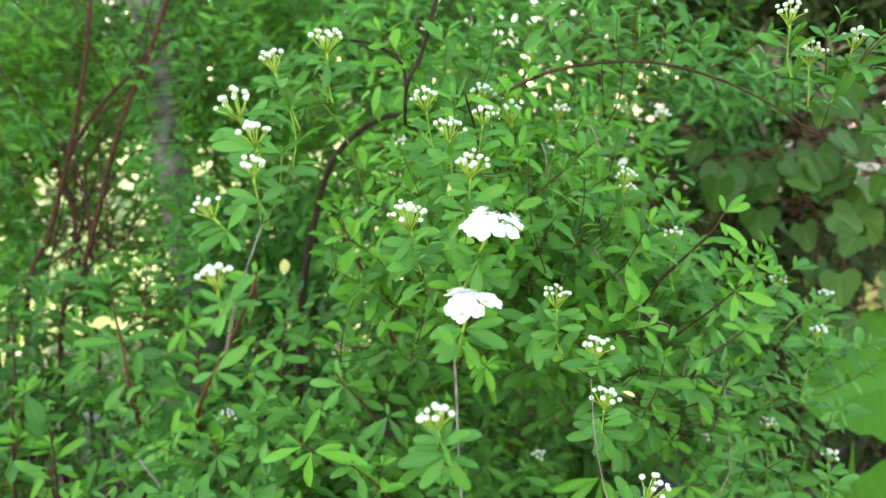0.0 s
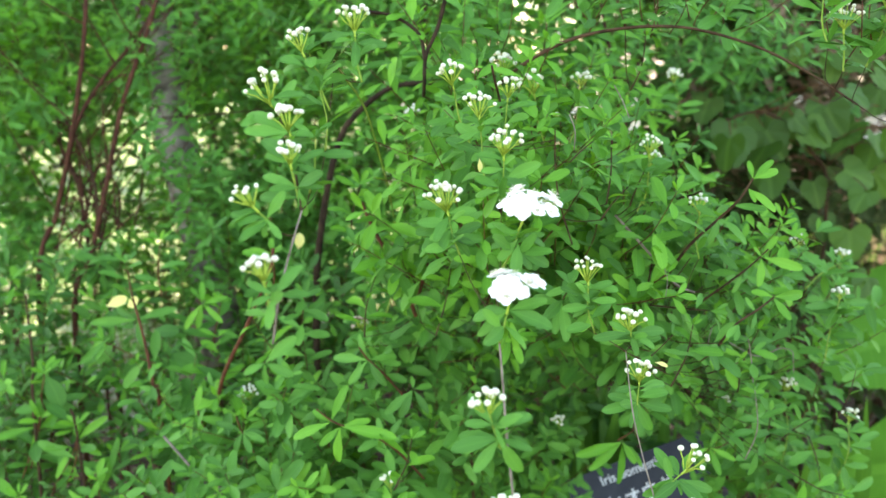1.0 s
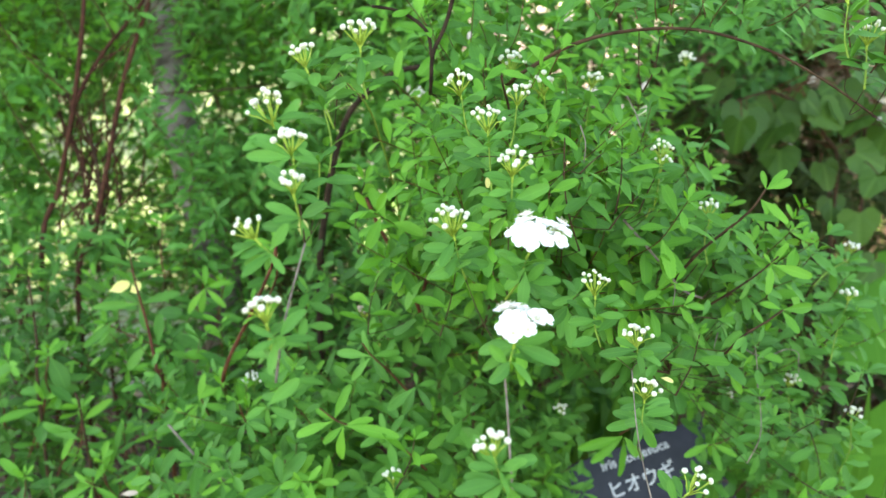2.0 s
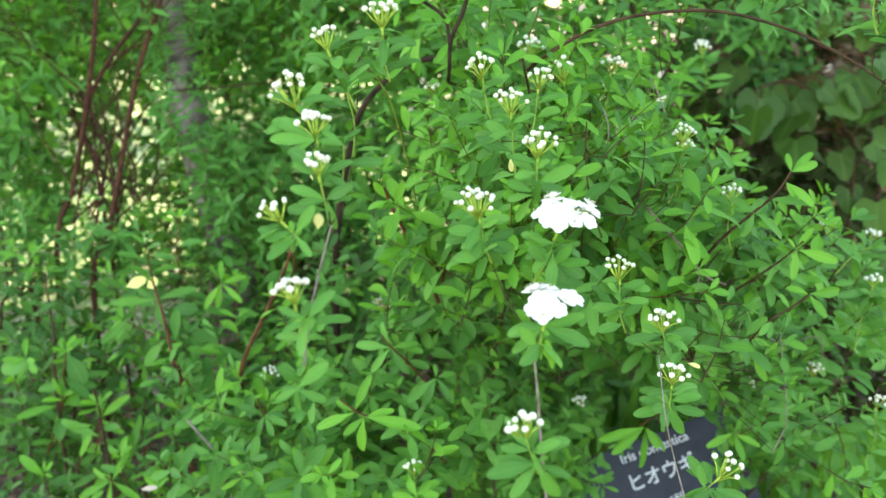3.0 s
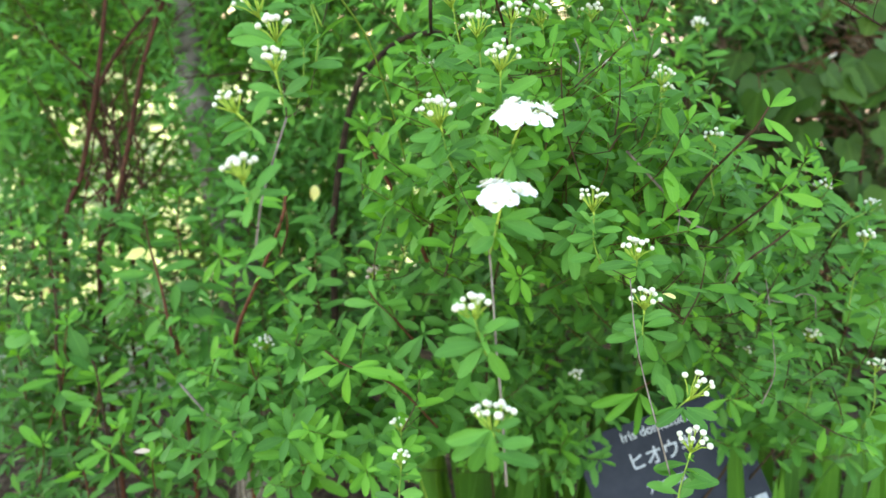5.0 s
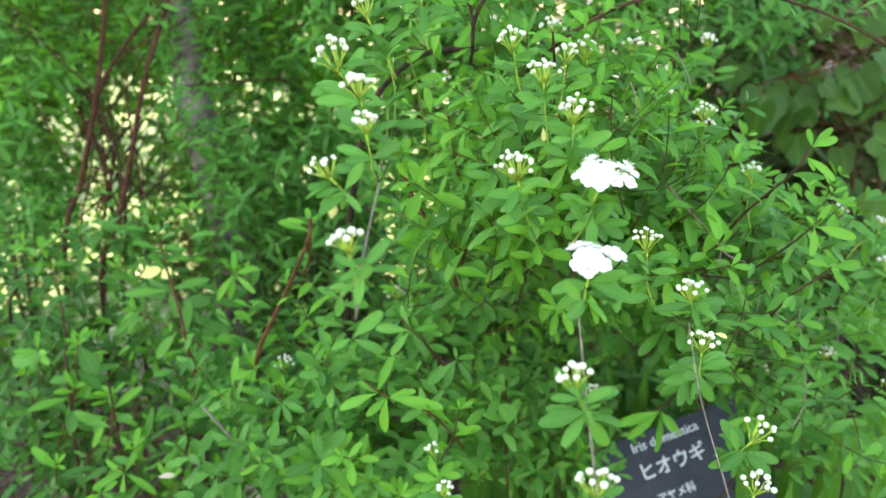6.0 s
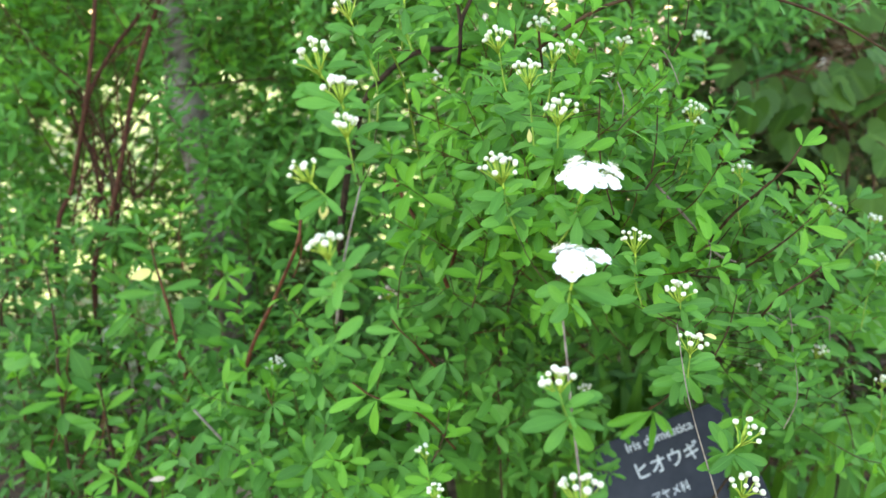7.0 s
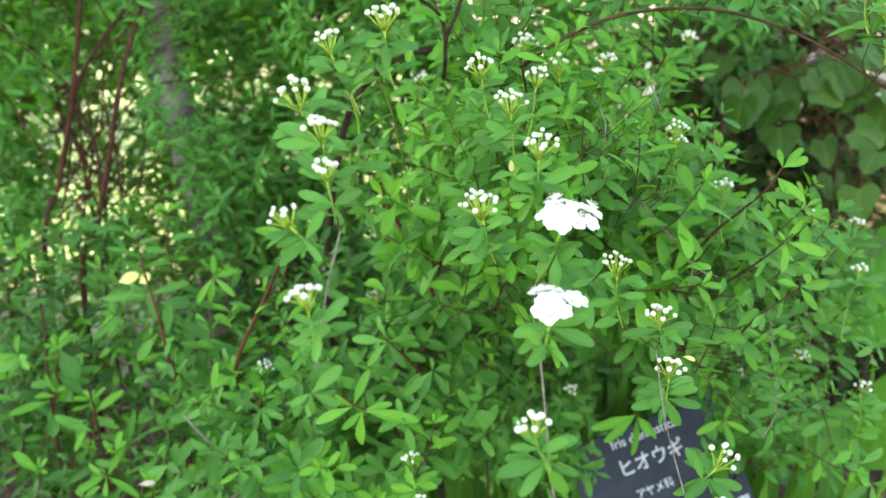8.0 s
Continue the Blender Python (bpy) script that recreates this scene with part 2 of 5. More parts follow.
def tube(bag, line, r0, r1, sides=6, knots=0.0, rng=None):
    verts, faces, uvs = [], [], []
    ref = Vector((0.31, 0.22, 0.93))
    for i, p in enumerate(line):
        d = (line[min(i + 1, len(line) - 1)] - line[max(i - 1, 0)]).normalized()
        x = d.cross(ref).normalized() if abs(d.dot(ref)) < 0.98 else d.cross(Vector((1, 0, 0))).normalized()
        y = d.cross(x)
        r = r0 + (r1 - r0) * i / (len(line) - 1)
        if knots and rng:
            r *= 1 + knots * rng.uniform(-0.5, 1.0)
        for k in range(sides):
            a = 2 * math.pi * k / sides
            verts.append(p + (x * math.cos(a) + y * math.sin(a)) * r)
            uvs.append((k / sides, i * 0.1))
    for i in range(len(line) - 1):
        for k in range(sides):
            a, c = i * sides + k, i * sides + (k + 1) % sides
            faces.append((a, c, c + sides, a + sides))
    faces.append(tuple(range(sides))[::-1])
    faces.append(tuple(range((len(line) - 1) * sides, len(line) * sides)))
    bag.add(np.array(verts), faces, uvs)


def ball(radius, flat=1.0, rings=4, sides=7):
    verts, faces = [(0, 0, radius * flat)], []
    for r in range(1, rings):
        a = math.pi * r / rings
        verts += [(radius * math.sin(a) * math.cos(2 * math.pi * k / sides), radius * math.sin(a) * math.sin(2 * math.pi * k / sides), radius * flat * math.cos(a)) for k in range(sides)]
    verts.append((0, 0, -radius * flat))
    for k in range(sides):
        faces.append((0, 1 + k, 1 + (k + 1) % sides))
        for r in range(rings - 2):
            a, c = 1 + r * sides + k, 1 + r * sides + (k + 1) % sides
            faces.append((a, a + sides, c + sides, c))
        a = 1 + (rings - 2) * sides
        faces.append((a + k, len(verts) - 1, a + (k + 1) % sides))
    return np.array(verts), faces, [(0.5, 0.5)] * len(verts)


def moved(verts, m):
    a = np.array(m)
    return verts @ a[:3, :3].T + a[:3, 3]


def leaf_pose(place, way, normal, size):
    y = way.normalized()
    x = y.cross(normal)
    x = x.normalized() if x.length > 1e-4 else Vector((1, 0, 0))
    z = x.cross(y)
    m = Matrix((x, y, z)).transposed().to_4x4()
    return Matrix.Translation(place) @ m @ Matrix.Scale(size, 4)


def one_mesh(name, shape, material, smooth=True):
    bag = Bag()
    bag.add(*shape)
    return bag.mesh(name, material, smooth)


SHARED = {}


def shared_leaf(k, material):
    key = (k, material.name)
    if key not in SHARED:
        SHARED[key] = one_mesh("leaf", NEAR_LEAVES[k], material)
    return SHARED[key]


class Shrub:
    """One plant: an Empty at its root, stems, twigs, up to 300 single leaves, flower heads, and the rest of its foliage."""

    def __init__(self, name, root, label, category, seed, group=""):
        self.ob = thing(name, root, label, category, group)
        self.rng = random.Random(seed)
        self.root = Vector(root)
        self.bags, self.twigs, self.lines, self.single, self.slim = {}, {}, [], 0, 1.0

    def stem(self, points, r0, r1, material, name="stem", label="", knots=0.12, sides=7, hold=True):
        line = smooth_line(points)
        bag = Bag()
        tube(bag, line, r0, r1, sides, knots, self.rng)
        if hold:
            self.lines.append(line)
        return part(name, bag.mesh(name, material), self.ob, label)

    def twig(self, line, r0, r1, material, single=False):
        if single and line[0].y < 1.25:
            bag = Bag()
            tube(bag, line, r0, r1, 6, 0.08, self.rng)
            return part("twig", bag.mesh("twig", material), self.ob)
        tube(self.twigs.setdefault(material.name, (Bag(), material))[0], line, r0, r1, 3)

    def nearest(self, p):
        return min((q for line in self.lines for q in line), key=lambda q: (q - p).length + max(0.0, q.z - p.z) * 0.7, default=self.root)

    def leaf(self, place, way, normal, size, material, single=False, near=False):
        k = self.rng.randrange(8)
        m = leaf_pose(place, way, normal, size) @ Matrix.Diagonal((self.slim, 1, 1, 1))
        if single and self.single < 300:
            self.single += 1
            part("leaf", shared_leaf(k, material), self.ob, m=m)
            return
        verts, faces, uvs = (TINY_LEAVES if place.y > 1.25 else NEAR_LEAVES if single or near else FAR_LEAVES)[k]
        self.bags.setdefault(material.name, (Bag(), material))[0].add(moved(verts, m), faces, uvs)

    def shoot(self, base, tip, size, material=None, stem=None, gap=0.011, single=False, tuft=4, bare=0.0, thick=0.0011, join=True, top=None, near=False, face=0.0):
        """A leafy shoot from base to tip."""
        rng, base, tip = self.rng, Vector(base), Vector(tip)
        material, stem = material or LEAF, stem or SHOOT_STEM
        d = tip - base
        bow = Vector((rng.uniform(-1, 1), rng.uniform(-1, 1), rng.uniform(-0.6, 0.2))) * d.length * 0.09
        line = smooth_line((base, base + d * 0.5 + bow, tip), 5 if (single or near) else 3)
        self.twig(line, thick, thick * 0.6, stem, single)
        if join and self.lines:
            stub = self.nearest(base)
            gap_way = base - stub
            if gap_way.length > 0.01:
                mid = stub + gap_way * 0.5 + Vector((rng.uniform(-0.05, 0.05), 0.16, rng.uniform(-0.16, -0.04))) * gap_way.length
                self.twig(smooth_line((stub, mid, base), 4), thick * 0.55, thick * 0.5, BROWN_STEM)
        n = max(3, int(d.length / gap))
        turn = rng.uniform(0, 6.28)
        for i in range(n + tuft):
            s = bare + (1 - bare) * min(1.0, (i + 0.5) / n)
            k = min(int(s * (len(line) - 1)), len(line) - 2)
            p = line[k].lerp(line[k + 1], s * (len(line) - 1) - k)
            axis = (line[k + 1] - line[k]).normalized()
            turn += 2.4 + rng.uniform(-0.35, 0.35)
            x = axis.orthogonal().normalized()
            out = x * math.cos(turn) + axis.cross(x) * math.sin(turn)
            rise = rng.uniform(0.15, 0.6) if i < n else rng.uniform(0.5, 1.5)
            way = out + axis * rise + Vector((0, 0, rng.uniform(-0.25, 0.12)))
            normal = axis * 0.3 + Vector((rng.uniform(-0.5, 0.5), rng.uniform(-1.00, -0.05) - face, 0.8))
            own = size * rng.uniform(0.72, 1.18) * (1.0 if i < n else rng.uniform(0.45, 0.8)) * (0.8 + 0.35 * math.sin(math.pi * min(1.0, 0.15 + s * 0.8)))
            self.leaf(p + out * thick, way, normal, own, top if (top and s > 0.7) else material, single, near)
        return tip, (line[-1] - line[-2]).normalized()

    def clump(self, centre, radii, shoots, size, material=None, stem=None, lean=(0, -0.35, 0.8), length=(0.07, 0.14), single=False, young_lit=0.0, join=True, gap=0.0085):
        rng, c = self.rng, Vector(centre)
        for _ in range(shoots):
            while True:
                o = Vector((rng.uniform(-1, 1), rng.uniform(-1, 1), rng.uniform(-1, 1)))
                if o.length < 1:
                    break
            p = c + Vector((o.x * radii[0], o.y * radii[1], o.z * radii[2]))
            if p.z < 0.06:
                continue
            way = Vector(lean) + o * 0.5 + Vector((rng.uniform(-1, 1), rng.uniform(-1, 1), rng.uniform(-0.6, 0.5))) * 0.55
            tip = p + way.normalized() * rng.uniform(*length)
            # light young leaves; higher shares also paint in skylight on upper foliage
            fresh = rng.random() < young_lit
            stem = stem or RED_STEM
            self.shoot(p, tip, size * rng.uniform(0.8, 1.2), LEAF_YOUNG if fresh else material, stem, gap, single, 3, join=join, thick=0.0007, near=c.y < 1.0)

    def head(self, tip, axis, spread, buds=10, radius=0.0022, withered=False):
        """A rounded head of buds on thin stalks."""
        rng, tip = self.rng, Vector(tip)
        axis = (Vector(axis) + Vector((0, -0.15, 0.8))).normalized()
        spread *= 1.02
        stalks, places = Bag(), []
        x = axis.orthogonal().normalized()
        y = axis.cross(x)
        for i in range(buds):
            r = math.sqrt((i + 0.4) / buds)
            a = i * 2.4 + rng.uniform(-0.3, 0.3)
            flat = (x * math.cos(a) + y * math.sin(a)) * r * spread
            p = tip + flat + axis * (spread * (1.25 - 0.6 * r * r) + rng.uniform(-0.2, 0.22) * spread)
            tube(stalks, [tip - axis * spread * rng.uniform(0.0, 0.35), tip + flat * 0.55 + axis * spread * 0.35, p - axis * radius * 0.5], 0.0005, 0.00042, 4)
            places.append((p, (p - tip + axis * spread * 0.5).normalized()))
        ob = part("flower_head", stalks.mesh("flower_head", GREEN_STEM), self.ob, "withered brown flower cluster" if withered else "")
        if "bud" not in SHARED:
            SHARED["bud"] = one_mesh("bud", ball(1.0, 0.9, 5, 9), BUD)
            SHARED["old"] = one_mesh("bud", ball(1.0, 0.8, 4, 6), WITHERED)
        for p, out in places:
            m = leaf_pose(p, out.orthogonal(), out, radius * rng.uniform(0.68, 1.0))
            part("bud", SHARED["old" if withered else "bud"], ob, m=m)
        return ob

    def bloom(self, tip, axis, spread, flowers=20, size=0.0057):
        """An open flat-topped head of five-petalled white flowers."""
        rng, tip = self.rng, Vector(tip)
        axis = (Vector(axis) * 0.15 + Vector((-0.05, -0.32, 0.92))).normalized()
        if "flower" not in SHARED:
            petals = Bag()
            for k in range(5):
                a = k * 2 * math.pi / 5
                m = Matrix.Rotation(a, 4, "Z") @ pose(0, 0.12, 0, 14 + 6 * (k % 2), 0, 0)
                petals.add(moved(blade_shape(((0, 0.25), (0.25, 0.75), (0.55, 1.0), (0.82, 0.8), (0.95, 0.45), (1.0, 0.15)), 0.50, 0.22, -0.10)[0], m), *blade_shape(((0, 0.25), (0.25, 0.75), (0.55, 1.0), (0.82, 0.8), (0.95, 0.45), (1.0, 0.15)), 0.50, 0.22, -0.10)[1:])
            SHARED["flower"] = petals.mesh("flower", PETAL)
            eye = Bag()
            eye.add(*ball(0.2, 0.5, 4, 8))
            for k in range(14):
                a, r = k * 2.4, 0.22 + 0.4 * (k % 4) / 3
                line = [Vector((0.15 * math.cos(a), 0.15 * math.sin(a), 0)), Vector((r * math.cos(a), r * math.sin(a), 0.50 + 0.12 * (k % 3)))]
                tube(eye, line, 0.018, 0.014, 3)
                v, f, u = ball(0.055, 1.0, 3, 5)
                eye.add(v + np.array(line[1]), f, u)
            SHARED["stamens"] = eye.mesh("stamen_tuft", ANTHER)
        stalks, places = Bag(), []
        x = (Vector((1, 0, 0)) - axis * axis.x).normalized()
        y = axis.cross(x)
        for i in range(flowers):
            r = math.sqrt((i + 0.3) / flowers)
            a = i * 2.4
            a -= 0.26 * math.sin(a * 3)
            flat = (x * math.cos(a) + y * math.sin(a)) * r * spread * (1 + 0.14 * math.cos(a * 3) + rng.uniform(-0.16, 0.10))
            p = tip + flat + axis * (spread * (0.34 - 0.16 * r * r) + rng.uniform(-0.14, 0.12) * spread)
            tube(stalks, [tip, tip + flat * 0.5 + axis * spread * 0.35, p], 0.0005, 0.0004, 4)
            places.append((p, (flat * 0.8 / spread + axis).normalized()))
        ob = part("flower_head", stalks.mesh("flower_head", GREEN_STEM), self.ob, "fully open white flower cluster")
        for p, out in places:
            m = leaf_pose(p, out.orthogonal(), out, size * rng.uniform(0.9, 1.12))
            m = m @ Matrix.Rotation(rng.uniform(0, 6.28), 4, "Z")
            part("flower", SHARED["flower"], ob, m=m)
            part("stamen_tuft", SHARED["stamens"], ob, m=m)

    def flowering(self, tip, base, size=0.0235, spread=0.0115, buds=11, radius=0.0022, single=True, kind="buds", gap=0.0048, bare=0.0, stalk=0.006, join=True, tuft=5, flowers=20):
        """A leafy shoot that ends in a flower head on a short bare stalk."""
        tip, base = Vector(tip), Vector(base)
        top = tip - Vector((0, 0, 1)) * spread * (0.35 if kind == "bloom" else 0.9)
        way = (top - base).normalized()
        stalk = 0.016 if kind == "bloom" else stalk
        neck = top - way * stalk
        end, axis = self.shoot(base, neck, size, gap=gap, single=single, tuft=0, bare=bare, join=join, face=0.75, thick=0.0008)
        self.twig(smooth_line((end, end.lerp(top, 0.5) + axis * 0.002, top), 3), 0.0008, 0.0007, GREEN_STEM, single)
        x = axis.orthogonal().normalized()
        turn = self.rng.uniform(0, 6.28)
        for i in range(tuft):
            turn += 2 * math.pi / tuft + self.rng.uniform(-0.25, 0.25)
            out = x * math.cos(turn) + axis.cross(x) * math.sin(turn)
            out.y *= 0.7
            normal = Vector((self.rng.uniform(-0.65, 0.65), self.rng.uniform(-1.1, -0.1), 0.8))
            self.leaf(end - axis * self.rng.uniform(-0.003, 0.012), out + Vector((0, 0, self.rng.uniform(-0.6, 0.5))), normal, size * self.rng.uniform(0.75, 1.1), LEAF, single, True)
        if kind != "bloom":
            self.leaf(end.lerp(top, 0.4), x + axis, Vector((0, -0.5, 1)), size * 0.45, LEAF, single, True)
        if kind == "bloom":
            self.bloom(top, way, spread, flowers)
        else:
            self.head(top, way, spread, buds, radius, withered=kind == "withered")

    def done(self):
        for bag, material in self.twigs.values():
            part("twig_tangle", bag.mesh("twig_tangle", material), self.ob, kind="stuff")
        for bag, material in self.bags.values():
            part("foliage", bag.mesh("foliage", material), self.ob, kind="stuff")


# ---- ground and distance ----
bm = bmesh.new()
bmesh.ops.create_grid(bm, x_segments=120, y_segments=120, size=1.0)
for v in bm.verts:
    r = max(abs(v.co.x), abs(v.co.y))
    far = 1.0 if r < 1e-6 else (r * 3 + r ** 5 * 400) / r
    v.co.x, v.co.y = v.co.x * far, v.co.y * far
    d = v.co.xy.length
    v.co.z = noise.noise(Vector((v.co.x * 1.3, v.co.y * 1.3, 0.0))) * 0.03 * min(1.0, 6 / (d + 1)) if d < 60 else 0.0
me = bpy.data.meshes.new("ground")
bm.to_mesh(me)
bm.free()
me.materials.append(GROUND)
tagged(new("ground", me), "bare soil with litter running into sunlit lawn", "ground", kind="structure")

rng = random.Random(11)
bag = Bag()
for _ in range(2600):
    p = Vector((rng.uniform(-2.2, 2.2), rng.uniform(0.2, 3.4), rng.uniform(0.02, 0.05)))
    a = rng.uniform(0, 6.28)
    v, f, u = FAR_LEAVES[rng.randrange(8)]
    m = leaf_pose(p, Vector((math.cos(a), math.sin(a), rng.uniform(-0.2, 0.3))), Vector((rng.uniform(-0.4, 0.4), rng.uniform(-0.4, 0.4), 1)), rng.uniform(0.03, 0.07))
    bag.add(moved(v, m), f, u)
litter = tagged(new("leaf_litter", bag.mesh("leaf_litter", DRY)), "dry brown leaf litter on the soil", "leaf litter", kind="stuff")

# grass tufts on the sunlit lawn
bag = Bag()
BLADE_SHAPE = blade_shape(((0, 0.8), (0.3, 1.0), (0.65, 0.8), (1.0, 0.05)), 0.03, 0.3, 0.35)
for _ in range(5200):
    y = rng.uniform(2.7, 7.5)
    x = rng.uniform(-0.75, 0.75) * y
    a = rng.uniform(0, 6.28)
    way = Vector((math.cos(a) * 0.6, math.sin(a) * 0.6, 1))
    v, f, u = BLADE_SHAPE
    bag.add(moved(v, leaf_pose(Vector((x, y, 0.0)), way, Vector((math.cos(a), math.sin(a), 0.3)), rng.uniform(0.06, 0.20))), f, u)
tagged(new("lawn_grass", bag.mesh("lawn_grass", BLADE)), "short green grass on the sunlit lawn", "grass", kind="stuff")

# far woods
bag = Bag()
for _ in range(9000):
    a = rng.uniform(-1.2, 1.2)
    r = rng.uniform(9.0, 12.0)
    z = rng.uniform(0.0, 1.0) ** 0.8 * (5.6 + 1.2 * math.sin(a * 7) + 0.7 * math.sin(a * 17))
    way = Vector((rng.uniform(-1, 1), rng.uniform(-1, 1), rng.uniform(-0.6, 0.6)))
    v, f, u = FAR_LEAVES[rng.randrange(8)]
    bag.add(moved(v, leaf_pose(Vector((math.sin(a) * r, math.cos(a) * r, z)), way, Vector((rng.uniform(-0.5, 0.5), -0.8, 0.7)), rng.uniform(0.25, 0.55))), f, u)
tagged(new("far_woods", bag.mesh("far_woods", CROWN)), "edge of far green woods beyond the lawn", "woods", kind="stuff")


# ---- the tree, with an unseen crown added for shade ----
def tree(root, points, r0, r1, shade_blobs, seed, label, limbs):
    ob = thing("tree", root, label, "tree")
    trng = random.Random(seed)
    bag = Bag()
    line = smooth_line(points, 14)
    tube(bag, line, r0, r1, 14, 0.025, trng)
    part("trunk", bag.mesh("trunk", BARK), ob, "grey rough bark trunk")
    for end in limbs:
        bag = Bag()
        a = line[-trng.randrange(3, 12)]
        e = Vector(end)
        tube(bag, smooth_line((a, a.lerp(e, 0.5) + Vector((0, 0, 0.25)), e), 8), r1 * 0.7, r1 * 0.15, 8, 0.08, trng)
        part("limb", bag.mesh("limb", BARK), ob)
    # added crown, out of view, laid out to block the sun over the shrubs
    bag = Bag()
    for (cx, cy, cz, rx, ry, rz, count, size) in shade_blobs:
        for _ in range(count):
            d = Vector((trng.gauss(0, 1), trng.gauss(0, 1), trng.gauss(0, 1))).normalized() * trng.random() ** 0.4
            p = Vector((cx + d.x * rx, cy + d.y * ry, cz + d.z * rz))
            p += Vector((1, 1, 0.6)) * 0.25 * noise.noise(p * 1.3)
            way = Vector((trng.uniform(-1, 1), trng.uniform(-1, 1), trng.uniform(-0.4, 0.3)))
            v, f, u = TINY_LEAVES[trng.randrange(8)]
            bag.add(moved(v * np.array([1.6, 1, 1]), leaf_pose(p, way, Vector((trng.uniform(-0.5, 0.5), trng.uniform(-0.5, 0.5), 1)), size * trng.uniform(0.7, 1.3))), f, u)
    part("crown", bag.mesh("crown", CROWN), ob, kind="stuff")
    return ob


tree((-0.405, 1.434, 0.000), ((-0.405, 1.434, 0.000), (-0.408, 1.444, 0.596), (-0.435, 1.482, 0.776), (-0.505, 1.559, 1.015), (-0.547, 1.650, 1.231), (-0.72, 1.65, 1.9), (-0.9, 2.0, 3.0), (-1.0, 2.3, 4.2)),
     0.042, 0.032, ((-1.4, 3.6, 4.5, 1.9, 1.9, 0.9, 3200, 0.24), (-3.6, 3.4, 4.4, 1.7, 1.8, 0.8, 2200, 0.24), (0.7, 3.4, 4.4, 1.6, 1.8, 0.8, 2200, 0.24), (-2.4, 5.0, 4.4, 1.9, 1.3, 0.8, 2000, 0.24), (0.2, 5.0, 4.4, 1.9, 1.3, 0.8, 2000, 0.24), (-1.2, 2.2, 4.3, 2.2, 0.9, 0.6, 1500, 0.24)), 21, "slender grey-barked tree with an added unseen crown shading the shrubs",
     ((-3.5, 2.4, 4.3), (0.8, 2.2, 4.4), (-2.5, 4.6, 4.4), (1.2, 4.4, 4.4), (-1.0, 2.0, 4.3), (-4.8, 3.8, 4.4)))

# ---- flowering shrub ----
front = Shrub("spiraea_shrub", (0.12, 1.02, 0.0), "green spiraea shrub with white buds and two open flower heads", "shrub", 3)
F = front
F.slim = 1.02
# main stems, arching up and out of the root
F.stem(((0.10, 1.04, 0.0), (-0.056, 0.977, 0.647), (-0.025, 0.956, 0.907), (-0.036, 0.755, 1.096), (-0.049, 0.578, 1.166)), 0.0013, 0.0008, SHOOT_STEM)
F.stem(((0.12, 1.02, 0.0), (0.073, 0.976, 0.645), (0.096, 0.860, 0.934), (0.089, 0.724, 1.098), (0.071, 0.618, 1.161)), 0.0018, 0.0010, BROWN_STEM)
F.stem(((0.14, 1.02, 0.0), (0.475, 1.047, 0.538), (0.351, 1.035, 0.825), (0.308, 0.897, 0.983), (0.296, 0.765, 1.032)), 0.0020, 0.0010, BROWN_STEM)
F.stem(((0.15, 1.03, 0.0), (0.464, 1.008, 0.582), (0.329, 0.859, 0.770), (0.207, 0.640, 0.903)), 0.0020, 0.0010, BROWN_STEM)
F.stem(((0.16, 1.04, 0.0), (0.537, 1.052, 0.554), (0.520, 1.032, 0.753), (0.528, 0.968, 0.878)), 0.0020, 0.0010, BROWN_STEM)
# grey bare twigs below the open heads
F.stem(((0.072, 0.370, 0.882), (0.070, 0.387, 0.920), (0.067, 0.404, 0.955), (0.065, 0.420, 0.988), (0.063, 0.431, 1.012)), 0.0008, 0.0006, GREY_TWIG, "bare_twig", "thin grey bare twig", 0.2)
F.stem(((0.192, 0.466, 0.822), (0.184, 0.476, 0.853), (0.176, 0.498, 0.887), (0.172, 0.517, 0.914), (0.173, 0.548, 0.946)), 0.0006, 0.0004, GREY_TWIG, "bare_twig", "thin grey bare twig", 0.2)
F.stem(((-0.065, 0.392, 1.015), (-0.062, 0.400, 1.039), (-0.059, 0.416, 1.057), (-0.053, 0.435, 1.082)), 0.0007, 0.0005, GREY_TWIG, "bare_twig", "thin grey bare twig", 0.2)
# dark fork and arching branch above
F.stem(((0.014, 0.790, 1.128), (0.015, 0.765, 1.142), (0.017, 0.768, 1.169), (0.030, 0.778, 1.199), (0.046, 0.798, 1.261)), 0.0018, 0.0022, DARK_STEM, "branch", "dark brown forked branch")
F.stem(((0.016, 0.766, 1.163), (0.010, 0.775, 1.189), (-0.015, 0.780, 1.206), (-0.042, 0.782, 1.211)), 0.0018, 0.0014, DARK_STEM, "branch")
F.stem(((0.088, 0.790, 1.135), (0.104, 0.740, 1.156), (0.145, 0.730, 1.180), (0.196, 0.733, 1.192), (0.254, 0.723, 1.193), (0.306, 0.697, 1.178), (0.344, 0.669, 1.156), (0.379, 0.639, 1.128)), 0.0020, 0.0009, BROWN_STEM, "branch", "arching dark brown branch")
# reddish shoots within the mass
F.stem(((-0.060, 0.862, 1.004), (-0.044, 0.851, 0.970), (-0.019, 0.838, 0.930), (0.002, 0.840, 0.873)), 0.0020, 0.0026, RED_STEM, "branch")
F.stem(((0.023, 0.832, 0.977), (0.015, 0.820, 0.941), (0.003, 0.825, 0.893)), 0.0016, 0.0020, RED_STEM, "branch")
F.stem(((0.130, 0.663, 1.106), (0.133, 0.673, 1.070), (0.140, 0.683, 1.036), (0.154, 0.691, 0.996)), 0.0006, 0.0008, BROWN_STEM, "branch")
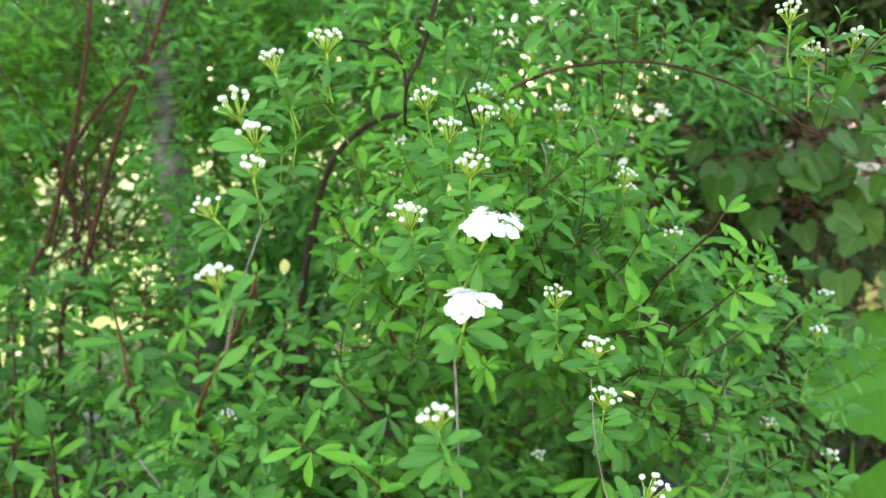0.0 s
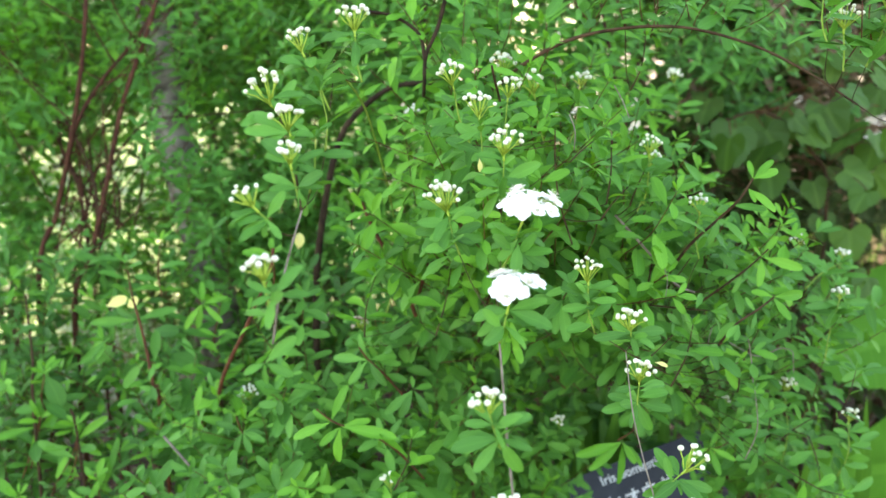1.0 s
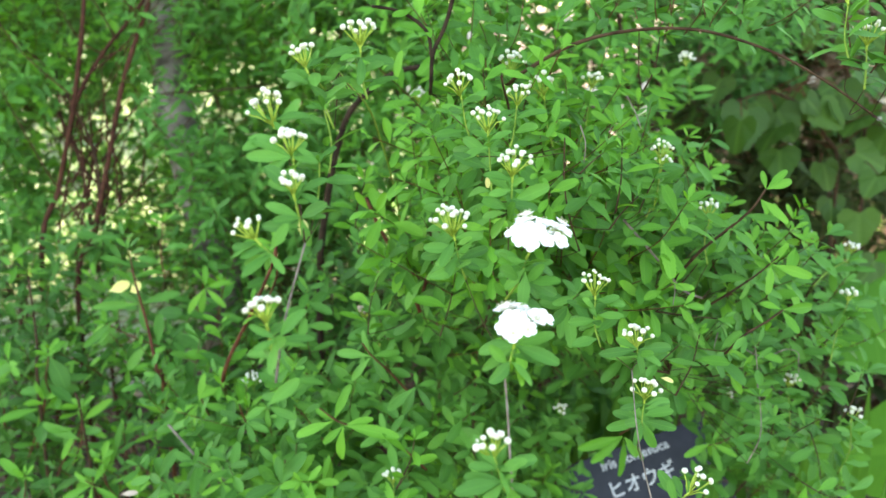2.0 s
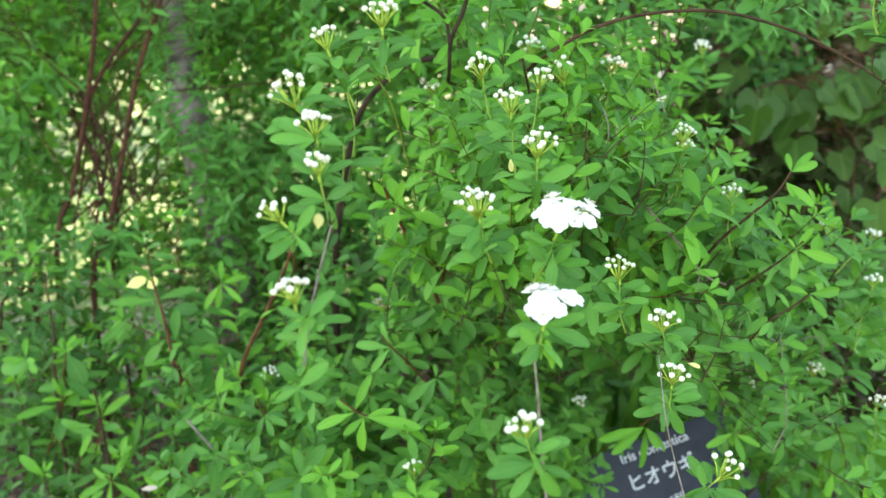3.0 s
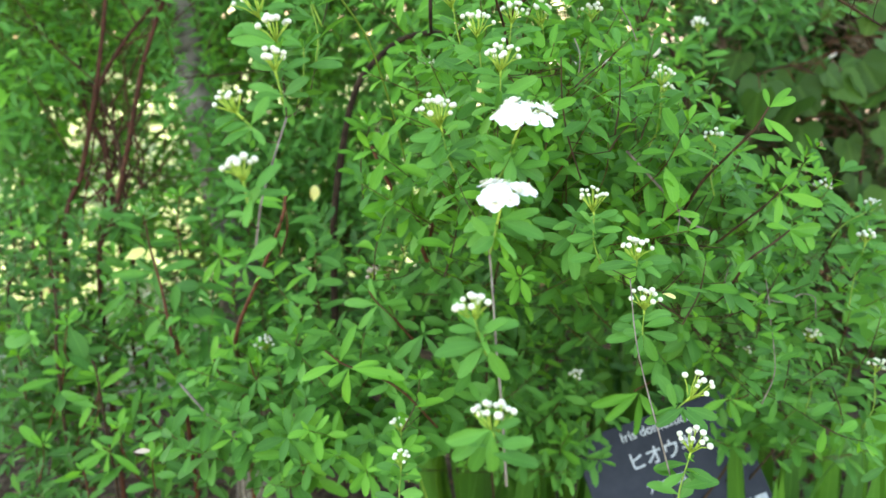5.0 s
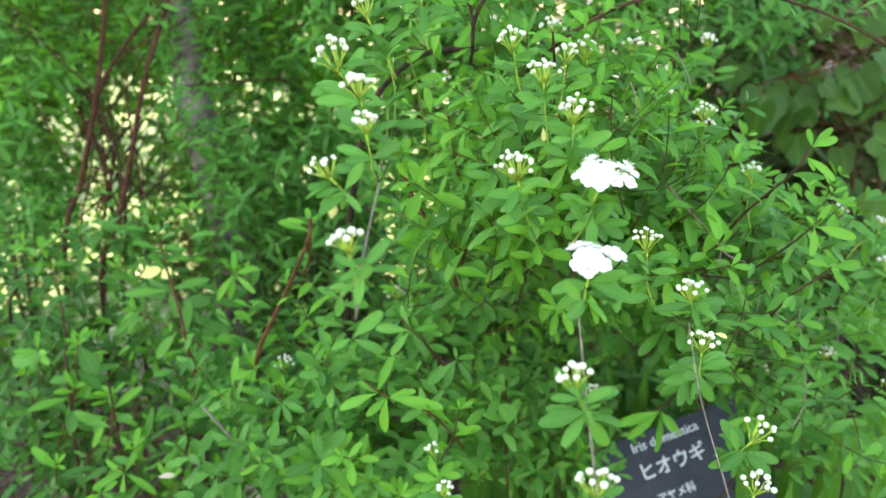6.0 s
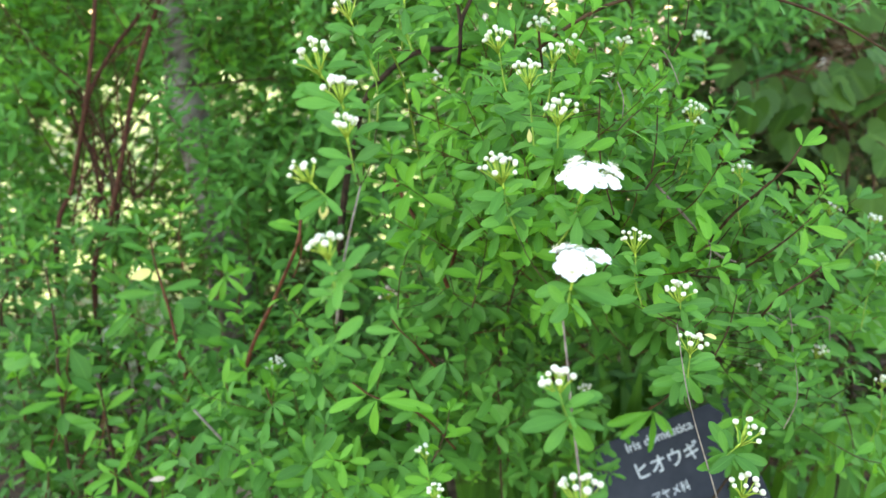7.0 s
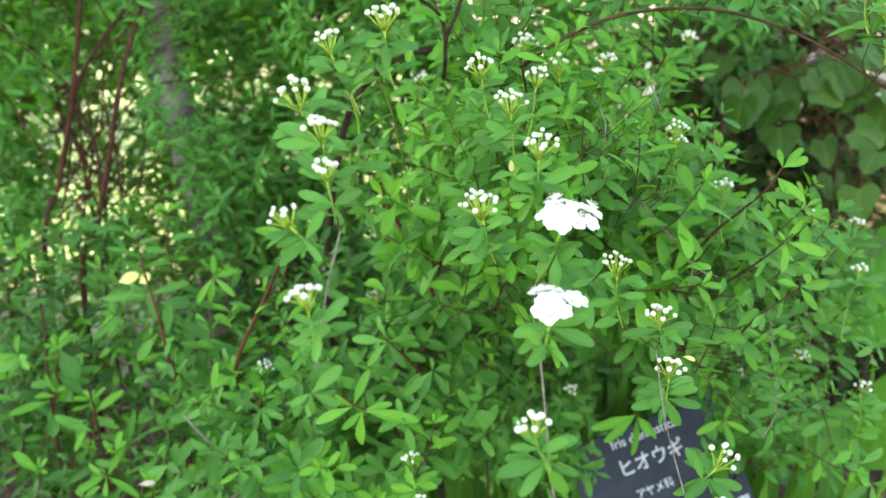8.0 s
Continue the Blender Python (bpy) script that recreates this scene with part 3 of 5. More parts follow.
F.stem(((0.202, 0.729, 1.016), (0.234, 0.718, 0.981), (0.262, 0.718, 0.949), (0.285, 0.724, 0.937)), 0.0014, 0.0010, GREY_TWIG, "bare_twig")
F.stem(((0.360, 0.811, 0.849), (0.392, 0.806, 0.834), (0.418, 0.809, 0.842), (0.432, 0.808, 0.839), (0.433, 0.805, 0.830), (0.433, 0.800, 0.816)), 0.0007, 0.0005, GREY_TWIG, "bare_twig", "hooked dry grey twig", hold=False)
F.stem(((0.238, 0.686, 0.980), (0.243, 0.681, 0.965), (0.241, 0.675, 0.949)), 0.0005, 0.0004, GREY_TWIG, "bare_twig", hold=False)
F.stem(((0.312, 0.741, 0.893), (0.308, 0.736, 0.877), (0.309, 0.731, 0.860)), 0.0005, 0.0004, GREY_TWIG, "bare_twig", hold=False)
F.stem(((0.136, 0.627, 1.122), (0.140, 0.622, 1.109), (0.139, 0.617, 1.094)), 0.0005, 0.0004, GREY_TWIG, "bare_twig", hold=False)
F.stem(((0.173, 0.634, 1.145), (0.180, 0.630, 1.132), (0.185, 0.626, 1.119)), 0.0005, 0.0004, GREY_TWIG, "bare_twig", hold=False)


def whorl(base, tips, material=None, plant=None):
    """Leaves that spread from one place on a shoot to the tips given."""
    base, plant = Vector(base), plant or F
    usual = plant.slim
    for tip in tips:
        way = Vector(tip) - base
        normal = Vector((F.rng.uniform(-0.4, 0.4), F.rng.uniform(-1.1, -0.7), F.rng.uniform(0.4, 0.9)))
        plant.slim = max(0.66, min(0.96, 1.26 - 12.0 * way.length))
        plant.leaf(base + way * 0.03, way, normal, way.length, material or LEAF, True, True)
    plant.slim = usual


# leaves set round the flowering shoots
whorl((0.260, 0.870, 0.692), ((0.202, 0.857, 0.680), (0.219, 0.858, 0.659), (0.259, 0.858, 0.638), (0.275, 0.860, 0.668), (0.289, 0.858, 0.666)), LEAF_YOUNG)
whorl((0.364, 0.850, 0.695), ((0.380, 0.860, 0.713), (0.373, 0.833, 0.667), (0.392, 0.836, 0.685), (0.329, 0.840, 0.682)), LEAF_YOUNG)
whorl((0.184, 0.545, 0.904), ((0.162, 0.551, 0.908), (0.156, 0.539, 0.900), (0.177, 0.533, 0.889), (0.193, 0.536, 0.883), (0.207, 0.534, 0.903)))
whorl((0.185, 0.548, 0.916), ((0.208, 0.553, 0.918), (0.166, 0.540, 0.917)))
whorl((0.199, 0.490, 0.871), ((0.185, 0.490, 0.893), (0.176, 0.480, 0.861), (0.203, 0.480, 0.864)))
whorl((0.203, 0.487, 0.871), ((0.215, 0.483, 0.858), (0.225, 0.481, 0.865), (0.182, 0.476, 0.863)))
whorl((0.057, 0.372, 0.975), ((0.079, 0.377, 0.979), (0.041, 0.372, 0.977), (0.043, 0.376, 0.991), (0.062, 0.363, 0.966)))
whorl((0.060, 0.370, 0.968), ((0.076, 0.360, 0.967), (0.072, 0.367, 0.947), (0.046, 0.362, 0.953), (0.034, 0.362, 0.968), (0.058, 0.368, 0.963), (0.039, 0.376, 0.967)))
whorl((0.063, 0.350, 0.929), ((0.078, 0.351, 0.934), (0.078, 0.348, 0.914), (0.064, 0.345, 0.905), (0.052, 0.346, 0.905), (0.040, 0.342, 0.926), (0.042, 0.348, 0.912)))
whorl((-0.065, 0.370, 1.013), ((-0.049, 0.374, 1.026), (-0.050, 0.368, 1.007), (-0.065, 0.367, 1.002), (-0.074, 0.362, 1.011)))
whorl((-0.058, 0.372, 1.050), ((-0.045, 0.374, 1.066), (-0.040, 0.372, 1.051), (-0.060, 0.363, 1.035), (-0.068, 0.363, 1.049), (-0.072, 0.373, 1.057)))
whorl((-0.057, 0.450, 1.093), ((-0.079, 0.454, 1.101), (-0.072, 0.439, 1.093), (-0.053, 0.444, 1.077), (-0.043, 0.452, 1.094)))
whorl((-0.059, 0.455, 1.107), ((-0.077, 0.457, 1.113), (-0.080, 0.461, 1.123), (-0.043, 0.458, 1.116), (-0.045, 0.446, 1.103)))
whorl((-0.073, 0.430, 1.078), ((-0.094, 0.433, 1.080), (-0.074, 0.425, 1.069), (-0.063, 0.420, 1.069), (-0.087, 0.427, 1.071), (-0.062, 0.430, 1.094)))
whorl((-0.067, 0.480, 1.123), ((-0.094, 0.486, 1.138), (-0.093, 0.475, 1.124), (-0.050, 0.468, 1.123), (-0.058, 0.486, 1.132), (-0.081, 0.471, 1.118)))
whorl((-0.081, 0.500, 1.143), ((-0.101, 0.505, 1.148), (-0.074, 0.488, 1.137), (-0.059, 0.500, 1.148)))
whorl((-0.063, 0.530, 1.163), ((-0.081, 0.532, 1.170), (-0.082, 0.538, 1.162), (-0.047, 0.532, 1.168), (-0.049, 0.524, 1.152)))
whorl((0.183, 0.572, 0.952), ((0.153, 0.566, 0.951), (0.187, 0.566, 0.935), (0.212, 0.575, 0.954), (0.200, 0.562, 0.944), (0.166, 0.577, 0.959)))
whorl((0.069, 0.430, 1.021), ((0.051, 0.425, 1.007), (0.095, 0.420, 1.015), (0.085, 0.425, 1.010), (0.056, 0.436, 1.020), (0.093, 0.436, 1.025)))
whorl((0.070, 0.430, 1.017), ((0.074, 0.419, 1.000),), LEAF_YOUNG)
whorl((-0.085, 0.720, 0.799), ((-0.125, 0.712, 0.787), (-0.069, 0.722, 0.839), (-0.104, 0.724, 0.811)), LEAF_YOUNG)
whorl((-0.075, 0.720, 0.794), ((-0.080, 0.709, 0.758), (-0.018, 0.712, 0.785), (-0.044, 0.724, 0.800), (-0.096, 0.712, 0.777)), LEAF_YOUNG)
whorl((-0.156, 0.800, 0.659), ((-0.170, 0.807, 0.703), (-0.127, 0.805, 0.702), (-0.114, 0.805, 0.683), (-0.210, 0.785, 0.664), (-0.200, 0.803, 0.676)), LEAF_YOUNG)
whorl((-0.153, 0.790, 0.652), ((-0.202, 0.775, 0.659), (-0.091, 0.779, 0.657), (-0.119, 0.781, 0.630), (-0.171, 0.775, 0.632)), LEAF_YOUNG)
whorl((-0.219, 0.870, 0.710), ((-0.251, 0.873, 0.722), (-0.189, 0.881, 0.719), (-0.229, 0.856, 0.688), (-0.206, 0.855, 0.690), (-0.190, 0.854, 0.707)))
whorl((-0.052, 0.800, 0.835), ((-0.094, 0.807, 0.837), (-0.020, 0.809, 0.837), (-0.065, 0.806, 0.862), (-0.075, 0.787, 0.812), (-0.033, 0.784, 0.810)))
whorl((-0.001, 0.786, 0.805), ((-0.032, 0.777, 0.780), (0.017, 0.770, 0.785), (-0.002, 0.792, 0.819), (0.021, 0.795, 0.807), (-0.015, 0.770, 0.778)))
whorl((-0.022, 0.735, 0.692), ((0.006, 0.743, 0.703), (0.010, 0.744, 0.687), (-0.046, 0.724, 0.699), (-0.009, 0.726, 0.673)))
whorl((-0.233, 0.800, 0.667), ((-0.244, 0.803, 0.692), (-0.219, 0.787, 0.662), (-0.253, 0.784, 0.662), (-0.211, 0.809, 0.672)), LEAF_YOUNG)
F.stem(((-0.099, 0.720, 0.814), (-0.079, 0.720, 0.798), (-0.051, 0.730, 0.782), (-0.023, 0.780, 0.735), (0.010, 0.850, 0.653)), 0.0008, 0.0014, RED_STEM, "twig", hold=False)
F.stem(((-0.157, 0.800, 0.700), (-0.154, 0.790, 0.664), (-0.149, 0.800, 0.609)), 0.0008, 0.0013, RED_STEM, "twig", hold=False)
F.stem(((-0.226, 0.870, 0.734), (-0.219, 0.870, 0.708), (-0.199, 0.870, 0.665), (-0.185, 0.890, 0.605)), 0.0008, 0.0013, RED_STEM, "twig", hold=False)
F.stem(((-0.062, 0.800, 0.851), (-0.052, 0.800, 0.836), (-0.033, 0.810, 0.811), (-0.010, 0.840, 0.766)), 0.0008, 0.0013, RED_STEM, "twig", hold=False)
F.stem(((0.254, 0.870, 0.694), (0.273, 0.880, 0.700), (0.306, 0.920, 0.698)), 0.0008, 0.0011, RED_STEM, "twig", hold=False)
F.stem(((0.360, 0.850, 0.691), (0.391, 0.870, 0.687), (0.444, 0.920, 0.687)), 0.0007, 0.001, RED_STEM, "twig", hold=False)
whorl((0.309, 0.667, 1.061), ((0.305, 0.670, 1.077), (0.329, 0.676, 1.077), (0.333, 0.669, 1.070)), LEAF_YOUNG)
whorl((0.305, 0.667, 1.053), ((0.310, 0.658, 1.043), (0.327, 0.653, 1.036)), LEAF_YOUNG)
whorl((0.294, 0.675, 1.036), ((0.277, 0.662, 1.033), (0.324, 0.668, 1.034)))
whorl((0.287, 0.680, 1.023), ((0.312, 0.667, 1.005), (0.267, 0.687, 1.033), (0.277, 0.669, 1.003)))
F.stem(((0.309, 0.667, 1.062), (0.299, 0.668, 1.043), (0.287, 0.680, 1.023), (0.268, 0.700, 0.992), (0.261, 0.740, 0.950)), 0.0009, 0.0016, BROWN_STEM, "twig", hold=False)
whorl((0.375, 1.030, 0.989), ((0.360, 1.038, 1.016), (0.416, 1.038, 1.007), (0.378, 1.036, 1.011)), LEAF_YOUNG)
whorl((0.371, 1.030, 0.972), ((0.415, 1.016, 0.968), (0.353, 1.010, 0.969)))
F.stem(((0.375, 1.030, 0.992), (0.371, 1.030, 0.962), (0.368, 1.040, 0.919)), 0.0011, 0.0016, BROWN_STEM, "twig", hold=False)
whorl((0.345, 0.715, 0.976), ((0.360, 0.719, 0.996), (0.338, 0.717, 0.986), (0.382, 0.702, 0.968), (0.339, 0.703, 0.950)), LEAF_YOUNG)
whorl((0.333, 0.730, 0.955), ((0.305, 0.739, 0.955), (0.324, 0.717, 0.939), (0.312, 0.733, 0.975), (0.360, 0.716, 0.940)))
F.stem(((0.351, 0.715, 0.984), (0.334, 0.720, 0.963), (0.315, 0.730, 0.941), (0.301, 0.750, 0.918)), 0.0008, 0.0013, BROWN_STEM, "twig", hold=False)
whorl((0.325, 0.638, 0.960), ((0.309, 0.647, 0.964), (0.356, 0.640, 0.962), (0.338, 0.629, 0.942)), LEAF_YOUNG)
whorl((0.312, 0.640, 0.945), ((0.307, 0.629, 0.934), (0.304, 0.646, 0.957)))
whorl((0.298, 0.642, 0.934), ((0.293, 0.630, 0.923), (0.285, 0.633, 0.924)))
F.stem(((0.326, 0.638, 0.960), (0.314, 0.640, 0.948), (0.296, 0.642, 0.933), (0.293, 0.670, 0.902)), 0.0008, 0.0012, BROWN_STEM, "twig", hold=False)
whorl((0.455, 0.900, 0.759), ((0.481, 0.907, 0.785), (0.450, 0.908, 0.779)), LEAF_YOUNG)
whorl((0.455, 0.900, 0.745), ((0.498, 0.889, 0.742), (0.480, 0.886, 0.705), (0.418, 0.883, 0.743), (0.435, 0.882, 0.710)))
whorl((0.540, 0.850, 0.695), ((0.510, 0.860, 0.710), (0.579, 0.857, 0.712), (0.572, 0.854, 0.692), (0.556, 0.840, 0.682), (0.533, 0.857, 0.712)))
whorl((0.515, 0.800, 0.660), ((0.511, 0.808, 0.690), (0.553, 0.809, 0.675), (0.494, 0.785, 0.668), (0.521, 0.786, 0.649)))
whorl((0.529, 0.790, 0.640), ((0.497, 0.780, 0.626), (0.539, 0.774, 0.649), (0.532, 0.779, 0.612)))
whorl((0.382, 0.760, 0.741), ((0.377, 0.763, 0.785), (0.356, 0.749, 0.736), (0.374, 0.749, 0.715), (0.400, 0.751, 0.741)))
whorl((0.529, 0.830, 0.806), ((0.507, 0.839, 0.811), (0.499, 0.817, 0.799), (0.528, 0.814, 0.793), (0.556, 0.814, 0.812), (0.556, 0.837, 0.812)))
whorl((0.604, 1.040, 0.861), ((0.573, 1.048, 0.865), (0.631, 1.020, 0.864), (0.629, 1.052, 0.883), (0.584, 1.023, 0.848)))
whorl((0.490, 0.825, 0.890), ((0.525, 0.833, 0.889), (0.444, 0.810, 0.892), (0.471, 0.810, 0.867), (0.488, 0.808, 0.887)))
whorl((0.471, 0.910, 0.921), ((0.506, 0.916, 0.923), (0.457, 0.915, 0.924), (0.490, 0.917, 0.936), (0.491, 0.894, 0.905)))

# the column of bud heads beside the middle
F.flowering((-0.030, 0.542, 1.199), (-0.025, 0.537, 1.152), spread=0.0120, buds=14)
F.flowering((-0.066, 0.535, 1.184), (-0.047, 0.529, 1.133), spread=0.0105, buds=9, gap=0.014, tuft=1)
F.flowering((-0.083, 0.503, 1.154), (-0.076, 0.501, 1.131), spread=0.0135, buds=12, radius=0.0024, gap=0.014, tuft=1)
F.flowering((-0.067, 0.482, 1.136), (-0.064, 0.478, 1.112), spread=0.0110, buds=12, radius=0.0024, gap=0.014, tuft=1)
F.flowering((-0.061, 0.448, 1.117), (-0.057, 0.450, 1.084), spread=0.0085, buds=9, radius=0.0022, gap=0.014, tuft=1)
F.flowering((-0.081, 0.431, 1.095), (-0.068, 0.430, 1.071), size=0.0200, spread=0.0095, buds=10, radius=0.0018, gap=0.016, tuft=1)
F.flowering((-0.066, 0.384, 1.065), (-0.062, 0.376, 1.034), size=0.0200, spread=0.0098, buds=10, radius=0.0022, gap=0.016, tuft=1)
# the middle
F.flowering((0.039, 0.612, 1.160), (0.054, 0.613, 1.099), spread=0.0125, buds=12)
F.flowering((0.093, 0.779, 1.164), (0.091, 0.770, 1.100), spread=0.0140, buds=12, radius=0.0026)
F.flowering((0.088, 0.653, 1.146), (0.080, 0.646, 1.092), spread=0.0108, buds=10, radius=0.0022)
F.flowering((0.119, 0.730, 1.147), (0.129, 0.721, 1.088), spread=0.0135, buds=10, radius=0.0027)
F.flowering((0.169, 0.763, 1.149), (0.157, 0.751, 1.079), spread=0.0105, buds=8, radius=0.0025)
F.flowering((0.059, 0.575, 1.138), (0.063, 0.565, 1.074), spread=0.0125, buds=12)
F.flowering((0.074, 0.527, 1.115), (0.072, 0.523, 1.069), spread=0.0125, buds=14, radius=0.0023)
F.flowering((0.033, 0.496, 1.083), (0.042, 0.493, 1.039), spread=0.0135, buds=16, radius=0.0023)
F.flowering((0.086, 0.476, 1.080), (0.067, 0.475, 1.032), spread=0.0172, kind="bloom", flowers=20)
F.flowering((0.072, 0.432, 1.039), (0.064, 0.424, 1.002), spread=0.0138, kind="bloom", flowers=16)
F.flowering((0.152, 0.604, 1.000), (0.158, 0.593, 0.944), spread=0.0130, buds=12, radius=0.0021)
F.flowering((0.183, 0.576, 0.965), (0.185, 0.572, 0.941), spread=0.0125, buds=11, radius=0.0026, gap=0.014, tuft=1)
F.flowering((0.184, 0.545, 0.935), (0.185, 0.545, 0.893), spread=0.0115, buds=11, radius=0.0024, gap=0.014, tuft=1)
F.flowering((0.208, 0.491, 0.889), (0.196, 0.488, 0.867), spread=0.0130, buds=9, radius=0.0024, gap=0.014, tuft=1)
F.flowering((0.205, 0.473, 0.856), (0.195, 0.461, 0.806), spread=0.0120, buds=11, radius=0.0025)
F.flowering((0.054, 0.376, 0.989), (0.061, 0.371, 0.961), size=0.0220, spread=0.0095, buds=11, radius=0.0024, gap=0.016, tuft=1)
F.flowering((0.064, 0.354, 0.936), (0.064, 0.349, 0.919), size=0.0220, spread=0.0115, buds=12, radius=0.0024, gap=0.016, tuft=1)
F.flowering((0.230, 0.722, 1.089), (0.223, 0.706, 1.031), spread=0.0110, buds=12, radius=0.0022)
F.flowering((0.234, 0.727, 1.075), (0.221, 0.720, 1.021), spread=0.0080, buds=7, radius=0.0020)
F.flowering((0.286, 0.733, 1.030), (0.287, 0.725, 0.972), spread=0.0110, buds=10, radius=0.0022)
F.flowering((0.203, 1.010, 0.655), (0.220, 1.040, 0.581), spread=0.0100, buds=8, radius=0.0028)
F.flowering((-0.026, 0.740, 0.722), (-0.016, 0.720, 0.660), spread=0.0110, buds=9, radius=0.0028)
F.flowering((-0.016, 0.639, 0.740), (-0.013, 0.622, 0.687), spread=0.0100, buds=9, radius=0.0024)
F.flowering((0.477, 0.919, 0.944), (0.460, 0.909, 0.868), spread=0.0120, buds=10, radius=0.0026)
F.flowering((0.604, 1.042, 0.894), (0.579, 1.022, 0.802), spread=0.0110, buds=9, radius=0.0030)
F.flowering((0.488, 0.824, 0.906), (0.471, 0.808, 0.825), spread=0.0090, buds=7, radius=0.0028)
F.flowering((0.403, 0.865, 0.951), (0.408, 0.867, 0.891), spread=0.0080, buds=8, radius=0.0022)
F.flowering((0.476, 0.903, 0.758), (0.467, 0.872, 0.662), spread=0.0130, buds=13, radius=0.0028)
F.flowering((0.394, 0.898, 0.740), (0.379, 0.873, 0.662), spread=0.0100, buds=9, radius=0.0024)
F.flowering((0.534, 0.850, 0.741), (0.520, 0.835, 0.662), spread=0.0110, buds=9, radius=0.0028)
# heads on the arching branch
F.flowering((0.331, 0.584, 1.200), (0.330, 0.575, 1.157), spread=0.0120, buds=11, radius=0.0022)
F.flowering((0.365, 0.587, 1.212), (0.347, 0.576, 1.160), spread=0.0110, buds=10, radius=0.0024)
F.flowering((0.317, 0.594, 1.231), (0.319, 0.580, 1.174), spread=0.0120, buds=12, radius=0.0022)
F.flowering((0.423, 0.619, 1.163), (0.418, 0.603, 1.113), spread=0.0110, buds=10, radius=0.0022)

# fresh leafy shoots in front
def leafy(base, tip, size=0.030, gap=0.009, thick=0.0010, stem=None, material=None, tuft=5):
    F.shoot(base, tip, size * 0.9, material or LEAF_YOUNG, stem or BROWN_STEM, gap, False, tuft, thick=thick, near=True)


leafy((0.495, 0.920, 0.877), (0.550, 0.950, 0.902), 0.036, 0.014, 0.0012, SHOOT_STEM, LEAF)
leafy((0.486, 0.850, 0.709), (0.480, 0.800, 0.676), 0.036, 0.012, 0.0011, None, LEAF)
leafy((0.178, 0.663, 1.040), (0.179, 0.661, 1.098), 0.028)
leafy((0.383, 0.799, 0.909), (0.408, 0.816, 0.994), 0.035)
leafy((-0.019, 0.691, 0.737), (-0.000, 0.698, 0.792), 0.034)
leafy((0.038, 0.761, 0.954), (0.055, 0.758, 1.008), 0.034)
leafy((-0.065, 0.813, 0.952), (-0.057, 0.828, 1.031), 0.036)
leafy((0.025, 0.739, 0.887), (0.041, 0.752, 0.957), 0.034)
leafy((0.217, 0.757, 1.134), (0.228, 0.753, 1.186), 0.034)
leafy((-0.054, 0.786, 0.868), (-0.040, 0.798, 0.937), 0.034)
leafy((0.244, 0.650, 0.869), (0.266, 0.667, 0.924), 0.030)
leafy((0.360, 0.775, 0.804), (0.382, 0.788, 0.873), 0.032)
leafy((0.343, 0.700, 0.764), (0.347, 0.703, 0.840), 0.027, 0.010, 0.0009, GREY_TWIG, LEAF)
leafy((0.408, 0.711, 0.735), (0.442, 0.688, 0.729), 0.028, 0.010, 0.0009)
leafy((0.405, 0.751, 0.760), (0.438, 0.749, 0.788), 0.028, 0.010, 0.0009, None, LEAF)
leafy((0.233, 0.701, 0.932), (0.295, 0.690, 0.929), 0.027, 0.011, 0.0010, None, LEAF)
leafy((0.464, 0.827, 0.834), (0.500, 0.823, 0.884), 0.030, 0.010)
leafy((0.467, 0.765, 0.772), (0.488, 0.773, 0.830), 0.028, 0.010, 0.0009, None, LEAF)
leafy((0.314, 0.745, 0.840), (0.339, 0.730, 0.859), 0.026, 0.010, 0.0009)

leafy((-0.047, 0.500, 1.109), (-0.052, 0.520, 1.147), 0.024, 0.0065, 0.0007, SHOOT_STEM, LEAF)
leafy((-0.054, 0.470, 1.086), (-0.050, 0.480, 1.120), 0.024, 0.0065, 0.0007, SHOOT_STEM, LEAF)
leafy((-0.032, 0.560, 1.151), (-0.034, 0.550, 1.179), 0.024, 0.0065, 0.0007, SHOOT_STEM, LEAF)
leafy((-0.055, 0.550, 1.156), (-0.061, 0.540, 1.172), 0.024, 0.0065, 0.0007, SHOOT_STEM, LEAF)
leafy((0.234, 0.740, 0.920), (0.239, 0.720, 0.969), 0.032, 0.011, 0.0010, None, LEAF)
leafy((0.269, 0.760, 0.931), (0.287, 0.740, 0.974), 0.032, 0.011, 0.0010, None, LEAF)
leafy((0.173, 0.660, 1.026), (0.196, 0.660, 1.056), 0.030, 0.011, 0.0010, None, LEAF)
leafy((0.209, 0.700, 1.031), (0.220, 0.700, 1.063), 0.030, 0.010, 0.0010, None, LEAF)
leafy((0.224, 0.660, 0.893), (0.242, 0.650, 0.920), 0.030, 0.011, 0.0009, None, LEAF)
leafy((0.296, 0.720, 0.865), (0.308, 0.700, 0.898), 0.030, 0.011, 0.0009, None, LEAF)
leafy((0.352, 0.720, 0.838), (0.338, 0.710, 0.893), 0.028, 0.010, 0.0009, GREY_TWIG, LEAF)
leafy((0.378, 0.740, 0.746), (0.374, 0.720, 0.805), 0.030, 0.011, 0.0009, None, LEAF)
leafy((0.137, 0.620, 1.084), (0.161, 0.630, 1.103), 0.028, 0.010, 0.0009, None, LEAF)


def rosette(place, leaves, size, material, droop=0.0):
    """A whorl of leaves below a flower head."""
    p, turn = Vector(place), F.rng.uniform(0, 6.28)
    for k in range(leaves):
        turn += 2 * math.pi / leaves + F.rng.uniform(-0.25, 0.25)
        out = Vector((math.cos(turn), F.rng.uniform(-0.6, 0.5), math.sin(turn) * 0.55 - droop))
        F.leaf(p + Vector((0, 0, -0.0022 * k)), out, Vector((F.rng.uniform(-0.4, 0.4), -1.0, 0.9)), size * F.rng.uniform(0.8, 1.15), material, False, True)


